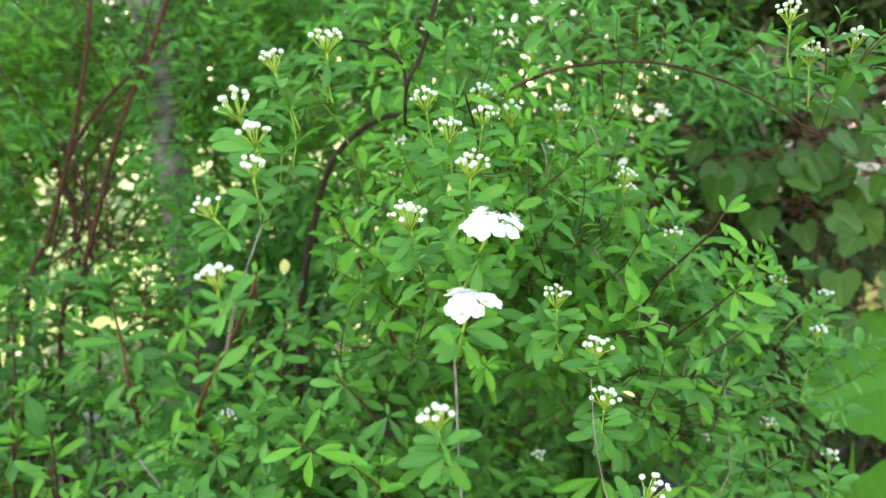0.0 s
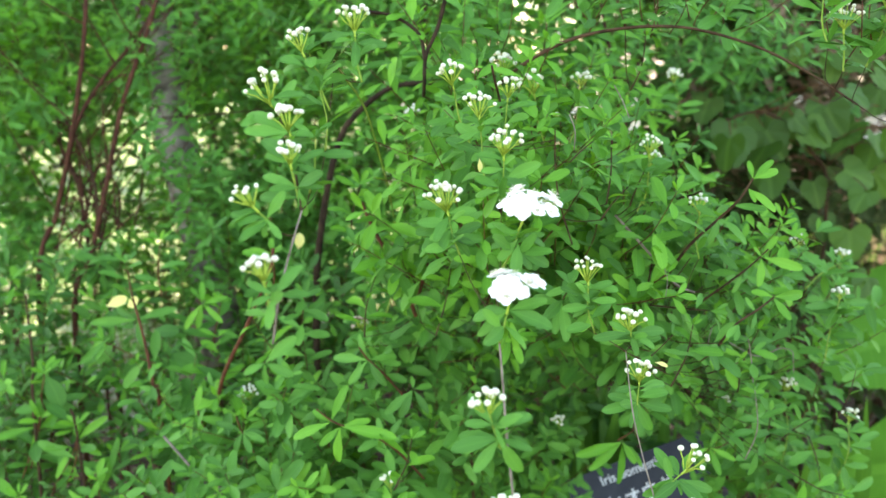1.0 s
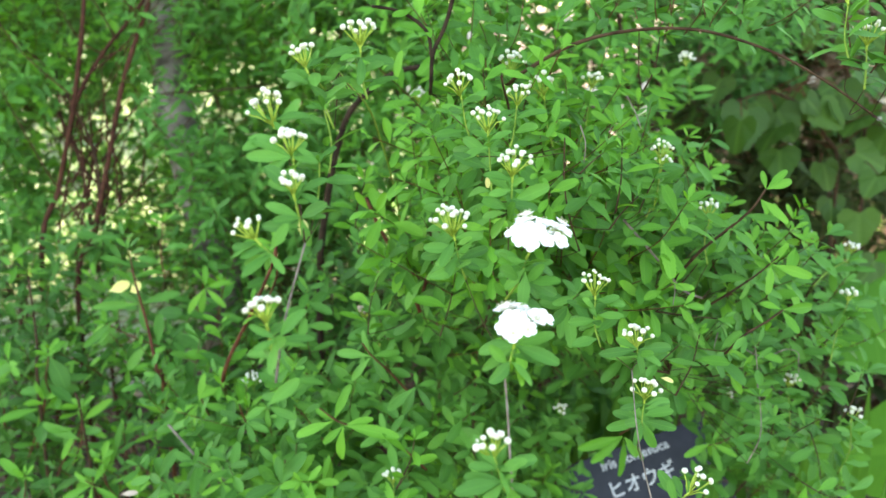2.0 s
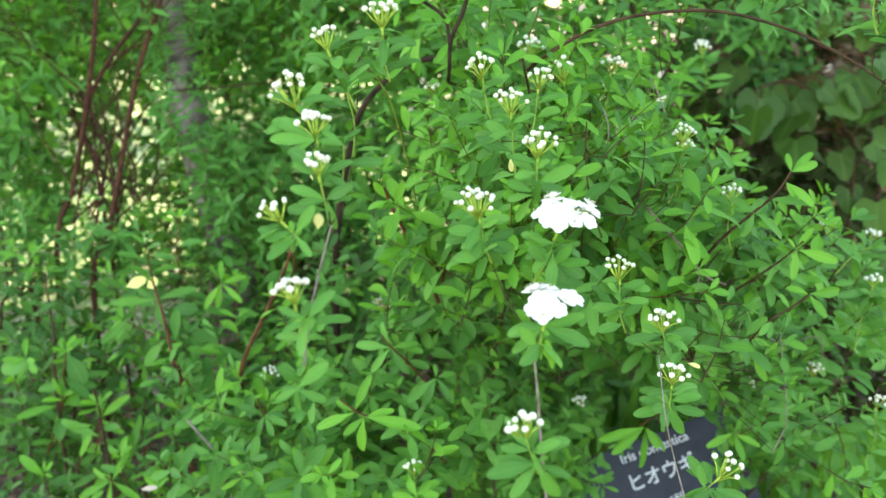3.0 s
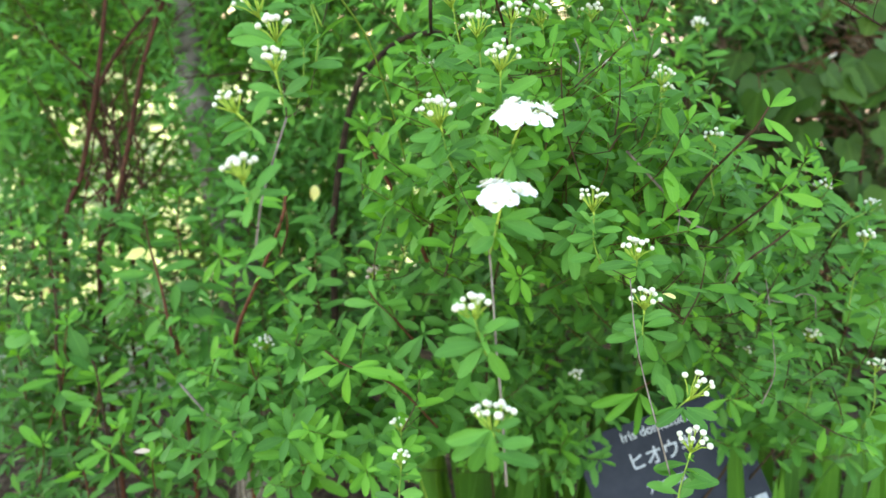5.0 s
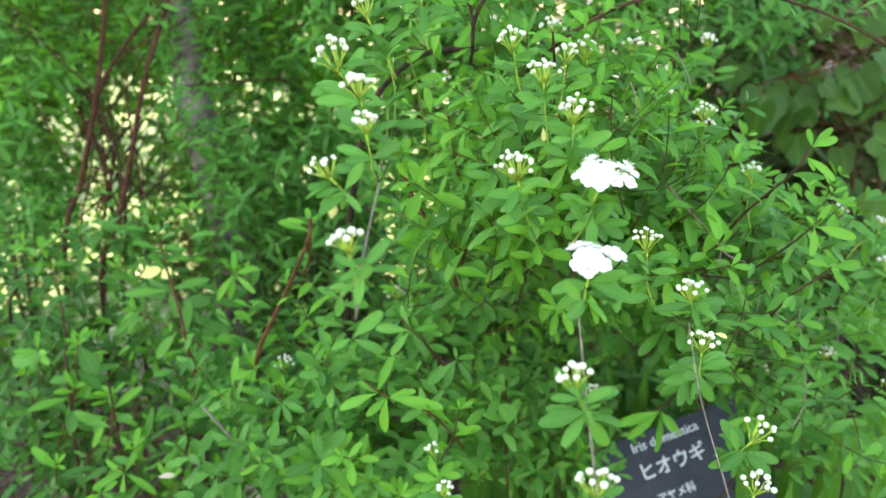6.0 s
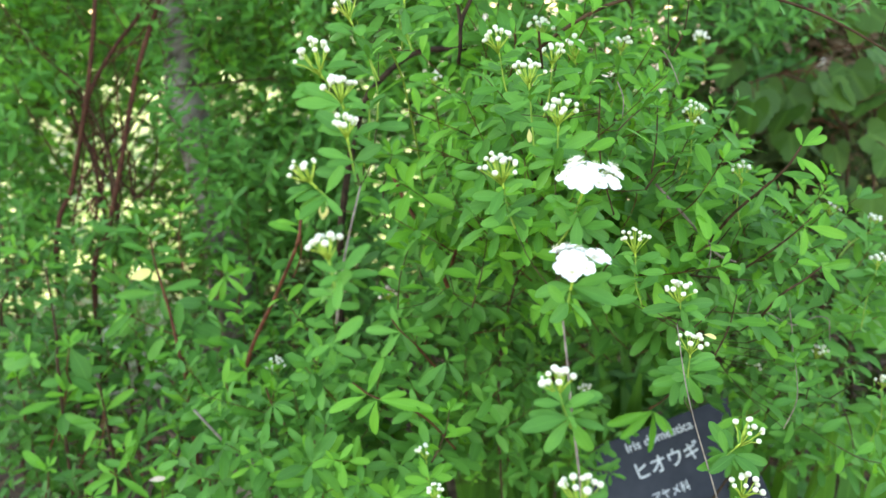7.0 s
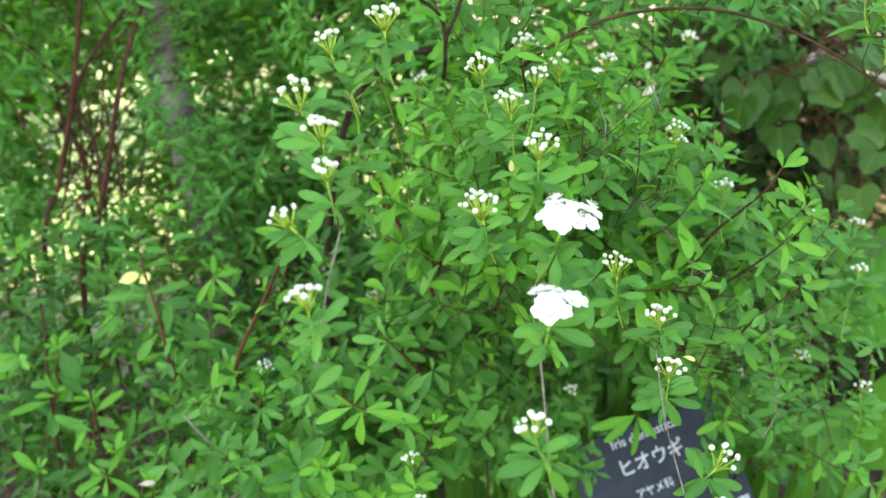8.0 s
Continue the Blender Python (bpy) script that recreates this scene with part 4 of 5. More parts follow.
rosette((0.154, 0.597, 0.973), 7, 0.021, LEAF, 0.2)
rosette((0.079, 0.473, 1.059), 8, 0.021, LEAF, 0.3)
rosette((0.036, 0.492, 1.061), 7, 0.020, LEAF, 0.2)
rosette((0.070, 0.520, 1.087), 7, 0.020, LEAF, 0.2)
rosette((0.226, 0.715, 1.059), 7, 0.022, LEAF, 0.2)
rosette((-0.021, 0.714, 0.707), 8, 0.027, LEAF_YOUNG, 0.1)

# the body of the shrub
F.clump((0.052, 0.892, 0.904), (0.09, 0.08, 0.13), 40, 0.032, young_lit=0.55)
F.clump((0.129, 0.790, 0.940), (0.11, 0.07, 0.10), 40, 0.030, young_lit=0.3)
F.clump((0.273, 0.864, 0.881), (0.09, 0.07, 0.08), 46, 0.030, young_lit=0.2)
F.clump((0.331, 0.932, 0.767), (0.12, 0.05, 0.06), 40, 0.030, young_lit=0.15)
# many light leaves here, to put the skylight from above into the colour
F.clump((0.100, 0.790, 1.060), (0.08, 0.05, 0.06), 30, 0.028, young_lit=0.7)
F.clump((0.067, 0.845, 1.081), (0.035, 0.04, 0.08), 20, 0.028, young_lit=0.4)
F.clump((0.326, 0.836, 0.924), (0.08, 0.05, 0.04), 26, 0.030, young_lit=0.5, length=(0.05, 0.09))
F.clump((0.229, 0.874, 0.976), (0.07, 0.06, 0.06), 28, 0.030, young_lit=0.6)
F.clump((0.485, 0.981, 0.788), (0.12, 0.05, 0.05), 24, 0.032, young_lit=0.3, length=(0.05, 0.10))
F.clump((0.468, 0.962, 0.601), (0.09, 0.05, 0.08), 22, 0.032, young_lit=0.15)
F.clump((0.230, 0.920, 0.772), (0.12, 0.06, 0.06), 14, 0.032, young_lit=0.05)
F.clump((-0.065, 0.900, 0.681), (0.14, 0.06, 0.12), 38, 0.034, young_lit=0.12)
F.clump((-0.127, 0.880, 0.610), (0.17, 0.06, 0.05), 34, 0.034, young_lit=0.15)
F.clump((0.354, 0.590, 1.168), (0.035, 0.010, 0.016), 8, 0.021, length=(0.03, 0.05), join=False)
F.clump((0.256, 0.775, 1.196), (0.12, 0.02, 0.012), 14, 0.026, length=(0.04, 0.08), join=False)
F.clump((0.092, 1.150, 0.690), (0.24, 0.05, 0.16), 52, 0.034, LEAF_SHADED)
F.leaf(Vector((0.067, 0.428, 1.018)), Vector((0.15, 0, -1)), Vector((0.3, -1, 0.1)), 0.016, LEAF_YOUNG, True)
F.done()

# ---- the leafy shrub beside it, with red stems ----
side = Shrub("leafy_shrub", (-0.423, 1.101, 0.000), "leafy green shrub with thin red stems, not flowering", "shrub", 7)
S = side
S.slim = 0.96
S.stem(((-0.395, 1.074, 0.000), (-0.377, 1.019, 0.648), (-0.362, 0.968, 0.716), (-0.375, 0.982, 0.791), (-0.392, 1.000, 0.847), (-0.403, 1.020, 0.878)), 0.0036, 0.0008, RED_STEM)
S.shoot((-0.379, 0.985, 0.803), (-0.406, 1.024, 0.889), 0.040, LEAF, RED_STEM, 0.022, False, 4, bare=0.3, thick=0.0008)
S.stem(((-0.300, 1.060, 0.000), (-0.290, 1.030, 0.600), (-0.263, 0.935, 0.737), (-0.213, 0.914, 0.841), (-0.181, 0.904, 0.908), (-0.176, 0.914, 0.937)), 0.0034, 0.0020, RED_STEM)
S.stem(((-0.228, 0.900, 0.000), (-0.238, 0.830, 0.619), (-0.252, 0.840, 0.643), (-0.295, 0.865, 0.677), (-0.325, 0.885, 0.698)), 0.0024, 0.0015, GREY_TWIG, "bare_twig", "grey bare twig")
S.stem(((-0.626, 1.085, 0.000), (-0.566, 1.024, 0.631), (-0.588, 1.083, 0.715), (-0.624, 1.153, 0.801)), 0.0028, 0.0015, BROWN_STEM)
S.stem(((-0.496, 1.030, 0.000), (-0.486, 0.987, 0.613), (-0.492, 0.989, 0.685)), 0.0020, 0.0014, BROWN_STEM)
S.stem(((-0.736, 1.164, 0.000), (-0.734, 1.188, 0.649), (-0.728, 1.220, 0.748), (-0.740, 1.253, 0.849)), 0.003, 0.0015, BROWN_STEM)
for base, tip in (((-0.243, 0.907, 0.657), (-0.220, 0.894, 0.715)),
                  ((-0.397, 1.082, 0.712), (-0.475, 1.075, 0.754)),
                  ((-0.402, 1.133, 0.804), (-0.405, 1.160, 0.888)),
                  ((-0.606, 1.067, 0.666), (-0.610, 1.039, 0.708)),
                  ((-0.195, 0.939, 0.854), (-0.181, 0.931, 0.925)),
                  ((-0.192, 0.938, 0.690), (-0.173, 0.934, 0.742)),
                  ((-0.517, 1.000, 0.560), (-0.487, 0.990, 0.661)),
                  ((-0.584, 1.030, 0.568), (-0.553, 1.020, 0.657)),
                  ((-0.359, 1.090, 0.587), (-0.329, 1.080, 0.667)),
                  ((-0.245, 1.070, 0.554), (-0.262, 1.060, 0.626)),
                  ((-0.438, 0.970, 0.517), (-0.454, 0.960, 0.591)),
                  ((-0.449, 1.030, 0.551), (-0.445, 1.020, 0.600)),
                  ((-0.267, 0.990, 0.510), (-0.273, 0.980, 0.571)),
                  ((-0.366, 1.150, 0.730), (-0.345, 1.140, 0.798)),
                  ((-0.329, 1.130, 0.713), (-0.307, 1.120, 0.799)),
                  ((-0.554, 1.040, 0.653), (-0.544, 1.030, 0.721)),
                  ((-0.152, 0.960, 0.558), (-0.152, 0.950, 0.623)),
                  ((-0.075, 0.940, 0.580), (-0.076, 0.930, 0.636)),
                  ((-0.646, 1.060, 0.587), (-0.639, 1.050, 0.666)),
                  ((-0.412, 1.060, 0.543), (-0.402, 1.050, 0.614)),
                  ((-0.345, 0.940, 0.504), (-0.328, 0.930, 0.571)),
                  ((-0.583, 0.960, 0.504), (-0.560, 0.950, 0.573)),
                  ((-0.484, 0.910, 0.502), (-0.479, 0.900, 0.560)),
                  ((-0.397, 0.930, 0.509), (-0.391, 0.920, 0.567))):
    S.shoot(base, tip, 0.043, LEAF, RED_STEM, 0.015, True, 5, thick=0.0013, top=LEAF_YOUNG, face=0.25)
for base, tip in (((-0.170, 0.930, 0.549), (-0.183, 0.910, 0.627)), ((-0.174, 0.930, 0.547), (-0.148, 0.910, 0.612)), ((-0.167, 0.930, 0.549), (-0.119, 0.910, 0.577)), ((-0.174, 0.930, 0.547), (-0.216, 0.910, 0.573)), ((-0.170, 0.930, 0.553), (-0.170, 0.910, 0.544))):
    S.shoot(base, tip, 0.050, LEAF_YOUNG, RED_STEM, 0.018, True, 4, thick=0.0011, face=0.3)
S.slim = 1.45
S.leaf(Vector((-0.476, 1.120, 0.734)), Vector((-1, -0.3, -0.9)), Vector((0.1, -0.9, 0.8)), 0.050, LEAF, True)
S.leaf(Vector((-0.424, 1.140, 0.746)), Vector((1, -0.3, 0.1)), Vector((0.1, -0.9, 0.8)), 0.044, LEAF, True)
S.leaf(Vector((-0.464, 1.140, 0.760)), Vector((-1, -0.3, 0.15)), Vector((0.1, -0.9, 0.8)), 0.042, LEAF, True)
S.leaf(Vector((-0.446, 1.120, 0.715)), Vector((-0.3, -0.3, -1)), Vector((0.1, -0.9, 0.8)), 0.050, LEAF, True)
S.leaf(Vector((-0.396, 1.130, 0.712)), Vector((1, -0.3, -0.3)), Vector((0.1, -0.9, 0.8)), 0.050, LEAF, True)
S.leaf(Vector((-0.598, 1.050, 0.702)), Vector((-1, -0.3, -0.2)), Vector((0.1, -0.9, 0.8)), 0.060, LEAF, True)
S.leaf(Vector((-0.548, 1.040, 0.716)), Vector((0.5, -0.3, -0.8)), Vector((0.1, -0.9, 0.8)), 0.055, LEAF, True)
S.slim = 1.0
S.flowering((-0.231, 0.960, 0.725), (-0.227, 0.970, 0.665), size=0.030, spread=0.014, buds=13, radius=0.0029, single=False)
S.flowering((-0.077, 0.980, 0.819), (-0.065, 0.990, 0.769), size=0.030, spread=0.013, buds=12, radius=0.0030, single=False, kind="withered")
S.clump((-0.294, 0.981, 0.624), (0.07, 0.03, 0.04), 12, 0.036, young_lit=0.4, gap=0.013)
S.clump((-0.397, 1.064, 0.597), (0.05, 0.03, 0.03), 7, 0.036, young_lit=0.4, gap=0.013)
# darker leaf colour stands in for the shade behind the near shoots
S.clump((-0.586, 1.164, 0.553), (0.22, 0.09, 0.12), 66, 0.031, LEAF_SHADED, young_lit=0.12, single=True, gap=0.013)
S.clump((-0.744, 1.310, 0.545), (0.14, 0.06, 0.08), 40, 0.031, LEAF_SHADED, young_lit=0.1, gap=0.013)
S.clump((-0.699, 1.265, 0.678), (0.15, 0.10, 0.10), 58, 0.031, LEAF_SHADED, young_lit=0.1, gap=0.013)
S.clump((-0.315, 1.089, 0.498), (0.17, 0.09, 0.09), 50, 0.031, LEAF_SHADED, young_lit=0.1, gap=0.013)
S.clump((-0.487, 1.028, 0.416), (0.30, 0.07, 0.06), 60, 0.031, LEAF_SHADED, young_lit=0.05, gap=0.013)
S.clump((-0.432, 1.241, 0.673), (0.06, 0.06, 0.07), 8, 0.031, LEAF_SHADED, young_lit=0.2, gap=0.013)
S.clump((-0.189, 1.198, 0.676), (0.09, 0.08, 0.12), 14, 0.031, LEAF_SHADED, young_lit=0.25, gap=0.013)
S.clump((-0.503, 1.398, 0.746), (0.11, 0.05, 0.06), 18, 0.032, young_lit=0.2, gap=0.013)
S.clump((-0.657, 1.329, 0.740), (0.16, 0.06, 0.05), 18, 0.034, young_lit=0.35, gap=0.013)
S.clump((-0.469, 1.155, 0.613), (0.16, 0.06, 0.07), 26, 0.031, young_lit=0.1, gap=0.013)
S.clump((-0.251, 1.134, 0.591), (0.12, 0.05, 0.07), 22, 0.031, young_lit=0.1, gap=0.013)
# leaf sprays on the near shoots
whorl((-0.495, 1.000, 0.630), ((-0.456, 1.011, 0.662), (-0.500, 1.011, 0.663), (-0.458, 0.981, 0.617)), LEAF_YOUNG, plant=S)
whorl((-0.503, 1.000, 0.620), ((-0.536, 0.983, 0.626), (-0.522, 0.981, 0.581)), LEAF_YOUNG, plant=S)
S.stem(((-0.491, 1.000, 0.645), (-0.503, 1.000, 0.608), (-0.536, 1.010, 0.559), (-0.566, 1.030, 0.506)), 0.0009, 0.0014, RED_STEM, "twig", hold=False)
whorl((-0.566, 1.030, 0.637), ((-0.557, 1.040, 0.660), (-0.515, 1.042, 0.633), (-0.621, 1.011, 0.625), (-0.575, 1.016, 0.568)), LEAF_YOUNG, plant=S)
S.stem(((-0.559, 1.030, 0.654), (-0.578, 1.030, 0.601), (-0.605, 1.040, 0.546)), 0.0009, 0.0014, RED_STEM, "twig", hold=False)
whorl((-0.598, 1.080, 0.649), ((-0.569, 1.087, 0.697), (-0.527, 1.059, 0.653), (-0.603, 1.065, 0.624), (-0.517, 1.087, 0.661)), plant=S)
whorl((-0.681, 1.150, 0.643), ((-0.697, 1.129, 0.641), (-0.622, 1.159, 0.675), (-0.643, 1.129, 0.634), (-0.696, 1.158, 0.668)), plant=S)
whorl((-0.467, 0.950, 0.559), ((-0.511, 0.934, 0.544), (-0.439, 0.957, 0.601), (-0.499, 0.958, 0.573), (-0.468, 0.933, 0.528), (-0.419, 0.932, 0.541)), LEAF_YOUNG, plant=S)
S.stem(((-0.476, 0.950, 0.567), (-0.457, 0.955, 0.546), (-0.435, 0.970, 0.501)), 0.0008, 0.0012, RED_STEM, "twig", hold=False)
whorl((-0.451, 1.000, 0.578), ((-0.442, 1.005, 0.625), (-0.478, 1.005, 0.586), (-0.425, 1.008, 0.594), (-0.433, 0.983, 0.570)), plant=S)
whorl((-0.297, 0.930, 0.701), ((-0.291, 0.940, 0.740), (-0.328, 0.915, 0.697), (-0.312, 0.917, 0.682), (-0.252, 0.919, 0.698), (-0.276, 0.912, 0.663)), LEAF_YOUNG, plant=S)
S.stem(((-0.294, 0.930, 0.712), (-0.288, 0.930, 0.690), (-0.278, 0.950, 0.643)), 0.0008, 0.0012, RED_STEM, "twig", hold=False)
whorl((-0.410, 1.050, 0.796), ((-0.466, 1.029, 0.798), (-0.400, 1.030, 0.763), (-0.356, 1.057, 0.813), (-0.446, 1.059, 0.812)), plant=S)
whorl((-0.446, 1.040, 0.774), ((-0.489, 1.025, 0.738),), plant=S)
whorl((-0.323, 1.080, 0.810), ((-0.289, 1.087, 0.819), (-0.324, 1.092, 0.841), (-0.347, 1.059, 0.779), (-0.329, 1.065, 0.776), (-0.291, 1.060, 0.790)), LEAF_YOUNG, plant=S)
S.clump((-0.709, 1.160, 0.438), (0.12, 0.05, 0.05), 18, 0.036)
S.done()

# ---- the shrub with the tall red-brown canes ----
canes = Shrub("cane_shrub", (-0.703, 1.390, 0.000), "tall shrub with dark red-brown canes and fine leaves", "shrub", 9)
C = canes
C.stem(((-0.702, 1.298, 0.000), (-0.694, 1.317, 0.722), (-0.667, 1.371, 0.888), (-0.641, 1.379, 0.979), (-0.615, 1.396, 1.096), (-0.605, 1.436, 1.220), (-0.614, 1.505, 1.365)), 0.0050, 0.0036, CANE)
C.stem(((-0.618, 1.248, 0.000), (-0.609, 1.266, 0.697), (-0.585, 1.306, 0.820), (-0.554, 1.324, 0.937), (-0.517, 1.352, 1.089), (-0.475, 1.394, 1.217), (-0.448, 1.457, 1.348)), 0.0052, 0.0036, CANE)
C.stem(((-0.641, 1.379, 0.979), (-0.633, 1.423, 1.049), (-0.599, 1.467, 1.121), (-0.543, 1.514, 1.199), (-0.508, 1.547, 1.269)), 0.0044, 0.0030, CANE)
C.stem(((-0.602, 1.389, 0.000), (-0.604, 1.396, 0.804), (-0.631, 1.446, 0.957), (-0.704, 1.486, 1.080), (-0.788, 1.509, 1.152)), 0.0040, 0.0022, BROWN_STEM)
C.stem(((-0.654, 1.444, 0.000), (-0.655, 1.455, 0.823), (-0.708, 1.506, 0.981), (-0.727, 1.547, 1.107)), 0.0038, 0.0022, BROWN_STEM)
C.stem(((-0.589, 1.386, 0.936), (-0.515, 1.421, 1.042), (-0.396, 1.426, 1.060), (-0.313, 1.450, 1.066)), 0.0022, 0.0012, BROWN_STEM)
C.stem(((-0.508, 1.591, 0.000), (-0.506, 1.612, 0.985), (-0.490, 1.663, 1.141), (-0.476, 1.707, 1.275)), 0.0075, 0.0055, GREY_TWIG, "stem", "pale grey lichen-spotted stem")
C.stem(((-0.627, 1.468, 0.864), (-0.665, 1.485, 0.917), (-0.586, 1.512, 1.000)), 0.0026, 0.0016, BROWN_STEM, "branch", hold=False)
C.stem(((-0.678, 1.459, 0.901), (-0.610, 1.468, 0.864), (-0.542, 1.463, 0.784)), 0.0026, 0.0016, BROWN_STEM, "branch", hold=False)
C.stem(((-0.729, 1.520, 1.023), (-0.654, 1.482, 0.907), (-0.574, 1.487, 0.859)), 0.0026, 0.0016, BROWN_STEM, "branch", hold=False)
for line in list(C.lines[:5]):
    for _ in range(6):
        p = line[C.rng.randrange(len(line) // 3, len(line) - 2)]
        e = p + Vector((C.rng.uniform(-0.22, 0.22), C.rng.uniform(-0.10, 0.12), C.rng.uniform(0.05, 0.26)))
        C.stem((p, p.lerp(e, 0.5) + Vector((0, 0, -0.02)), e), 0.0015, 0.0007, CANE, "branch", hold=False)
low_a, low_b, high_a, high_b = Vector((-0.689, 1.371, 0.791)), Vector((-0.562, 1.370, 0.789)), Vector((-0.736, 1.490, 1.027)), Vector((-0.520, 1.488, 1.024))
for _ in range(16):
    p = low_a.lerp(low_b, C.rng.random()) + Vector((0, C.rng.uniform(-0.03, 0.05), C.rng.uniform(-0.03, 0.08)))
    e = high_a.lerp(high_b, C.rng.random()) + Vector((0, C.rng.uniform(-0.03, 0.05), C.rng.uniform(-0.10, 0.04)))
    C.stem((p, p.lerp(e, 0.45) + Vector((C.rng.uniform(-0.03, 0.03), 0, 0)), e), 0.0020, 0.0010, CANE, "branch", hold=False)
C.clump((-0.825, 1.534, 1.076), (0.12, 0.12, 0.21), 100, 0.034, young_lit=0.45, single=True)
C.clump((-0.352, 1.644, 1.083), (0.14, 0.12, 0.22), 90, 0.034, young_lit=0.6)
C.clump((-0.337, 1.587, 0.843), (0.12, 0.10, 0.16), 50, 0.034)
C.clump((-0.479, 1.674, 0.851), (0.14, 0.06, 0.30), 26, 0.034, young_lit=0.4)
C.clump((-0.646, 1.664, 1.144), (0.14, 0.12, 0.13), 40, 0.034, young_lit=0.6)
C.clump((-0.619, 1.715, 1.300), (0.40, 0.12, 0.10), 60, 0.034)
C.clump((-0.989, 2.016, 1.094), (0.28, 0.10, 0.24), 90, 0.040, young_lit=0.4)
C.clump((-0.865, 1.497, 0.781), (0.10, 0.10, 0.10), 40, 0.036)
C.clump((-0.681, 1.642, 0.765), (0.16, 0.10, 0.14), 33, 0.028, LEAF_YOUNG)
C.clump((-0.423, 1.404, 0.992), (0.09, 0.05, 0.22), 9, 0.034)
C.clump((-0.368, 1.385, 0.770), (0.08, 0.05, 0.08), 6, 0.034)
C.clump((-0.786, 1.877, 0.888), (0.22, 0.14, 0.22), 26, 0.040)
C.clump((-1.015, 1.796, 0.860), (0.12, 0.10, 0.20), 48, 0.040)
C.clump((-0.623, 1.876, 0.665), (0.12, 0.10, 0.20), 24, 0.040)
C.clump((-0.448, 1.400, 1.102), (0.05, 0.03, 0.08), 5, 0.030)
C.clump((-0.417, 1.360, 0.957), (0.06, 0.03, 0.08), 7, 0.030)
C.clump((-0.366, 1.330, 0.891), (0.05, 0.03, 0.05), 7, 0.030)
C.clump((-0.460, 1.450, 1.178), (0.05, 0.03, 0.05), 5, 0.030)
C.clump((-0.387, 1.320, 0.853), (0.05, 0.03, 0.05), 6, 0.030)
C.clump((-0.365, 1.300, 0.775), (0.05, 0.03, 0.06), 8, 0.030)
C.done()

# ---- the shrub behind the middle, with the bowed stem ----
behind = Shrub("background_shrub", (-0.210, 1.549, 0.000), "dense green shrub with a bowed brown stem", "shrub", 13)
B = behind
B.stem(((-0.175, 1.180, 0.000), (-0.164, 1.125, 0.640), (-0.159, 1.120, 0.807), (-0.153, 1.120, 0.878), (-0.136, 1.120, 0.972), (-0.118, 1.120, 1.037), (-0.096, 1.120, 1.077), (-0.038, 1.122, 1.122), (0.040, 1.150, 1.128)), 0.0060, 0.0038, DARK_STEM, "stem", "bowed dark brown woody stem")
B.stem(((0.132, 1.463, 0.000), (0.100, 1.376, 0.905), (0.021, 1.401, 1.143), (0.004, 1.450, 1.294)), 0.007, 0.003, BROWN_STEM)
B.stem(((0.453, 1.569, 0.000), (0.418, 1.522, 0.868), (0.374, 1.490, 1.092), (0.333, 1.496, 1.273)), 0.007, 0.003, BROWN_STEM)
B.flowering((0.413, 1.262, 1.137), (0.423, 1.259, 1.063), size=0.034, spread=0.013, buds=11, radius=0.0032, single=False)
B.flowering((-0.010, 1.203, 1.085), (-0.006, 1.202, 1.015), size=0.034, spread=0.013, buds=10, radius=0.0030, single=False)
B.flowering((0.224, 1.243, 1.077), (0.236, 1.241, 1.005), size=0.034, spread=0.012, buds=9, radius=0.0030, single=False)
B.clump((0.001, 1.401, 1.143), (0.22, 0.11, 0.14), 80, 0.034, young_lit=0.4)
B.clump((0.019, 1.442, 0.946), (0.22, 0.12, 0.16), 80, 0.034, young_lit=0.4, single=True)
B.clump((-0.209, 1.515, 0.846), (0.14, 0.10, 0.22), 60, 0.036)
B.clump((0.289, 1.435, 1.087), (0.15, 0.13, 0.14), 48, 0.034, young_lit=0.4)
B.clump((0.609, 1.508, 1.149), (0.15, 0.10, 0.05), 22, 0.036)
B.clump((0.231, 1.415, 0.862), (0.22, 0.12, 0.20), 100, 0.036, young_lit=0.45)
B.clump((0.123, 1.372, 0.569), (0.34, 0.12, 0.26), 150, 0.038, LEAF_SHADED)
B.clump((0.450, 1.311, 0.533), (0.11, 0.10, 0.17), 30, 0.038, LEAF_SHADED)
B.clump((-0.306, 1.406, 0.511), (0.22, 0.08, 0.12), 40, 0.038, LEAF_SHADED)
B.clump((0.141, 1.654, 1.273), (0.55, 0.15, 0.14), 150, 0.038)
B.clump((0.809, 2.044, 1.018), (0.30, 0.08, 0.18), 50, 0.045, LEAF_SHADED)
B.clump((0.921, 2.050, 0.714), (0.34, 0.08, 0.24), 120, 0.050, LEAF_DEEP_SHADE)
B.clump((0.130, 1.180, 0.760), (0.18, 0.06, 0.12), 46, 0.030, young_lit=0.15)
B.clump((0.092, 1.120, 0.594), (0.07, 0.05, 0.13), 44, 0.030, young_lit=0.15)
B.clump((0.140, 1.050, 0.521), (0.09, 0.05, 0.06), 22, 0.030, young_lit=0.1)
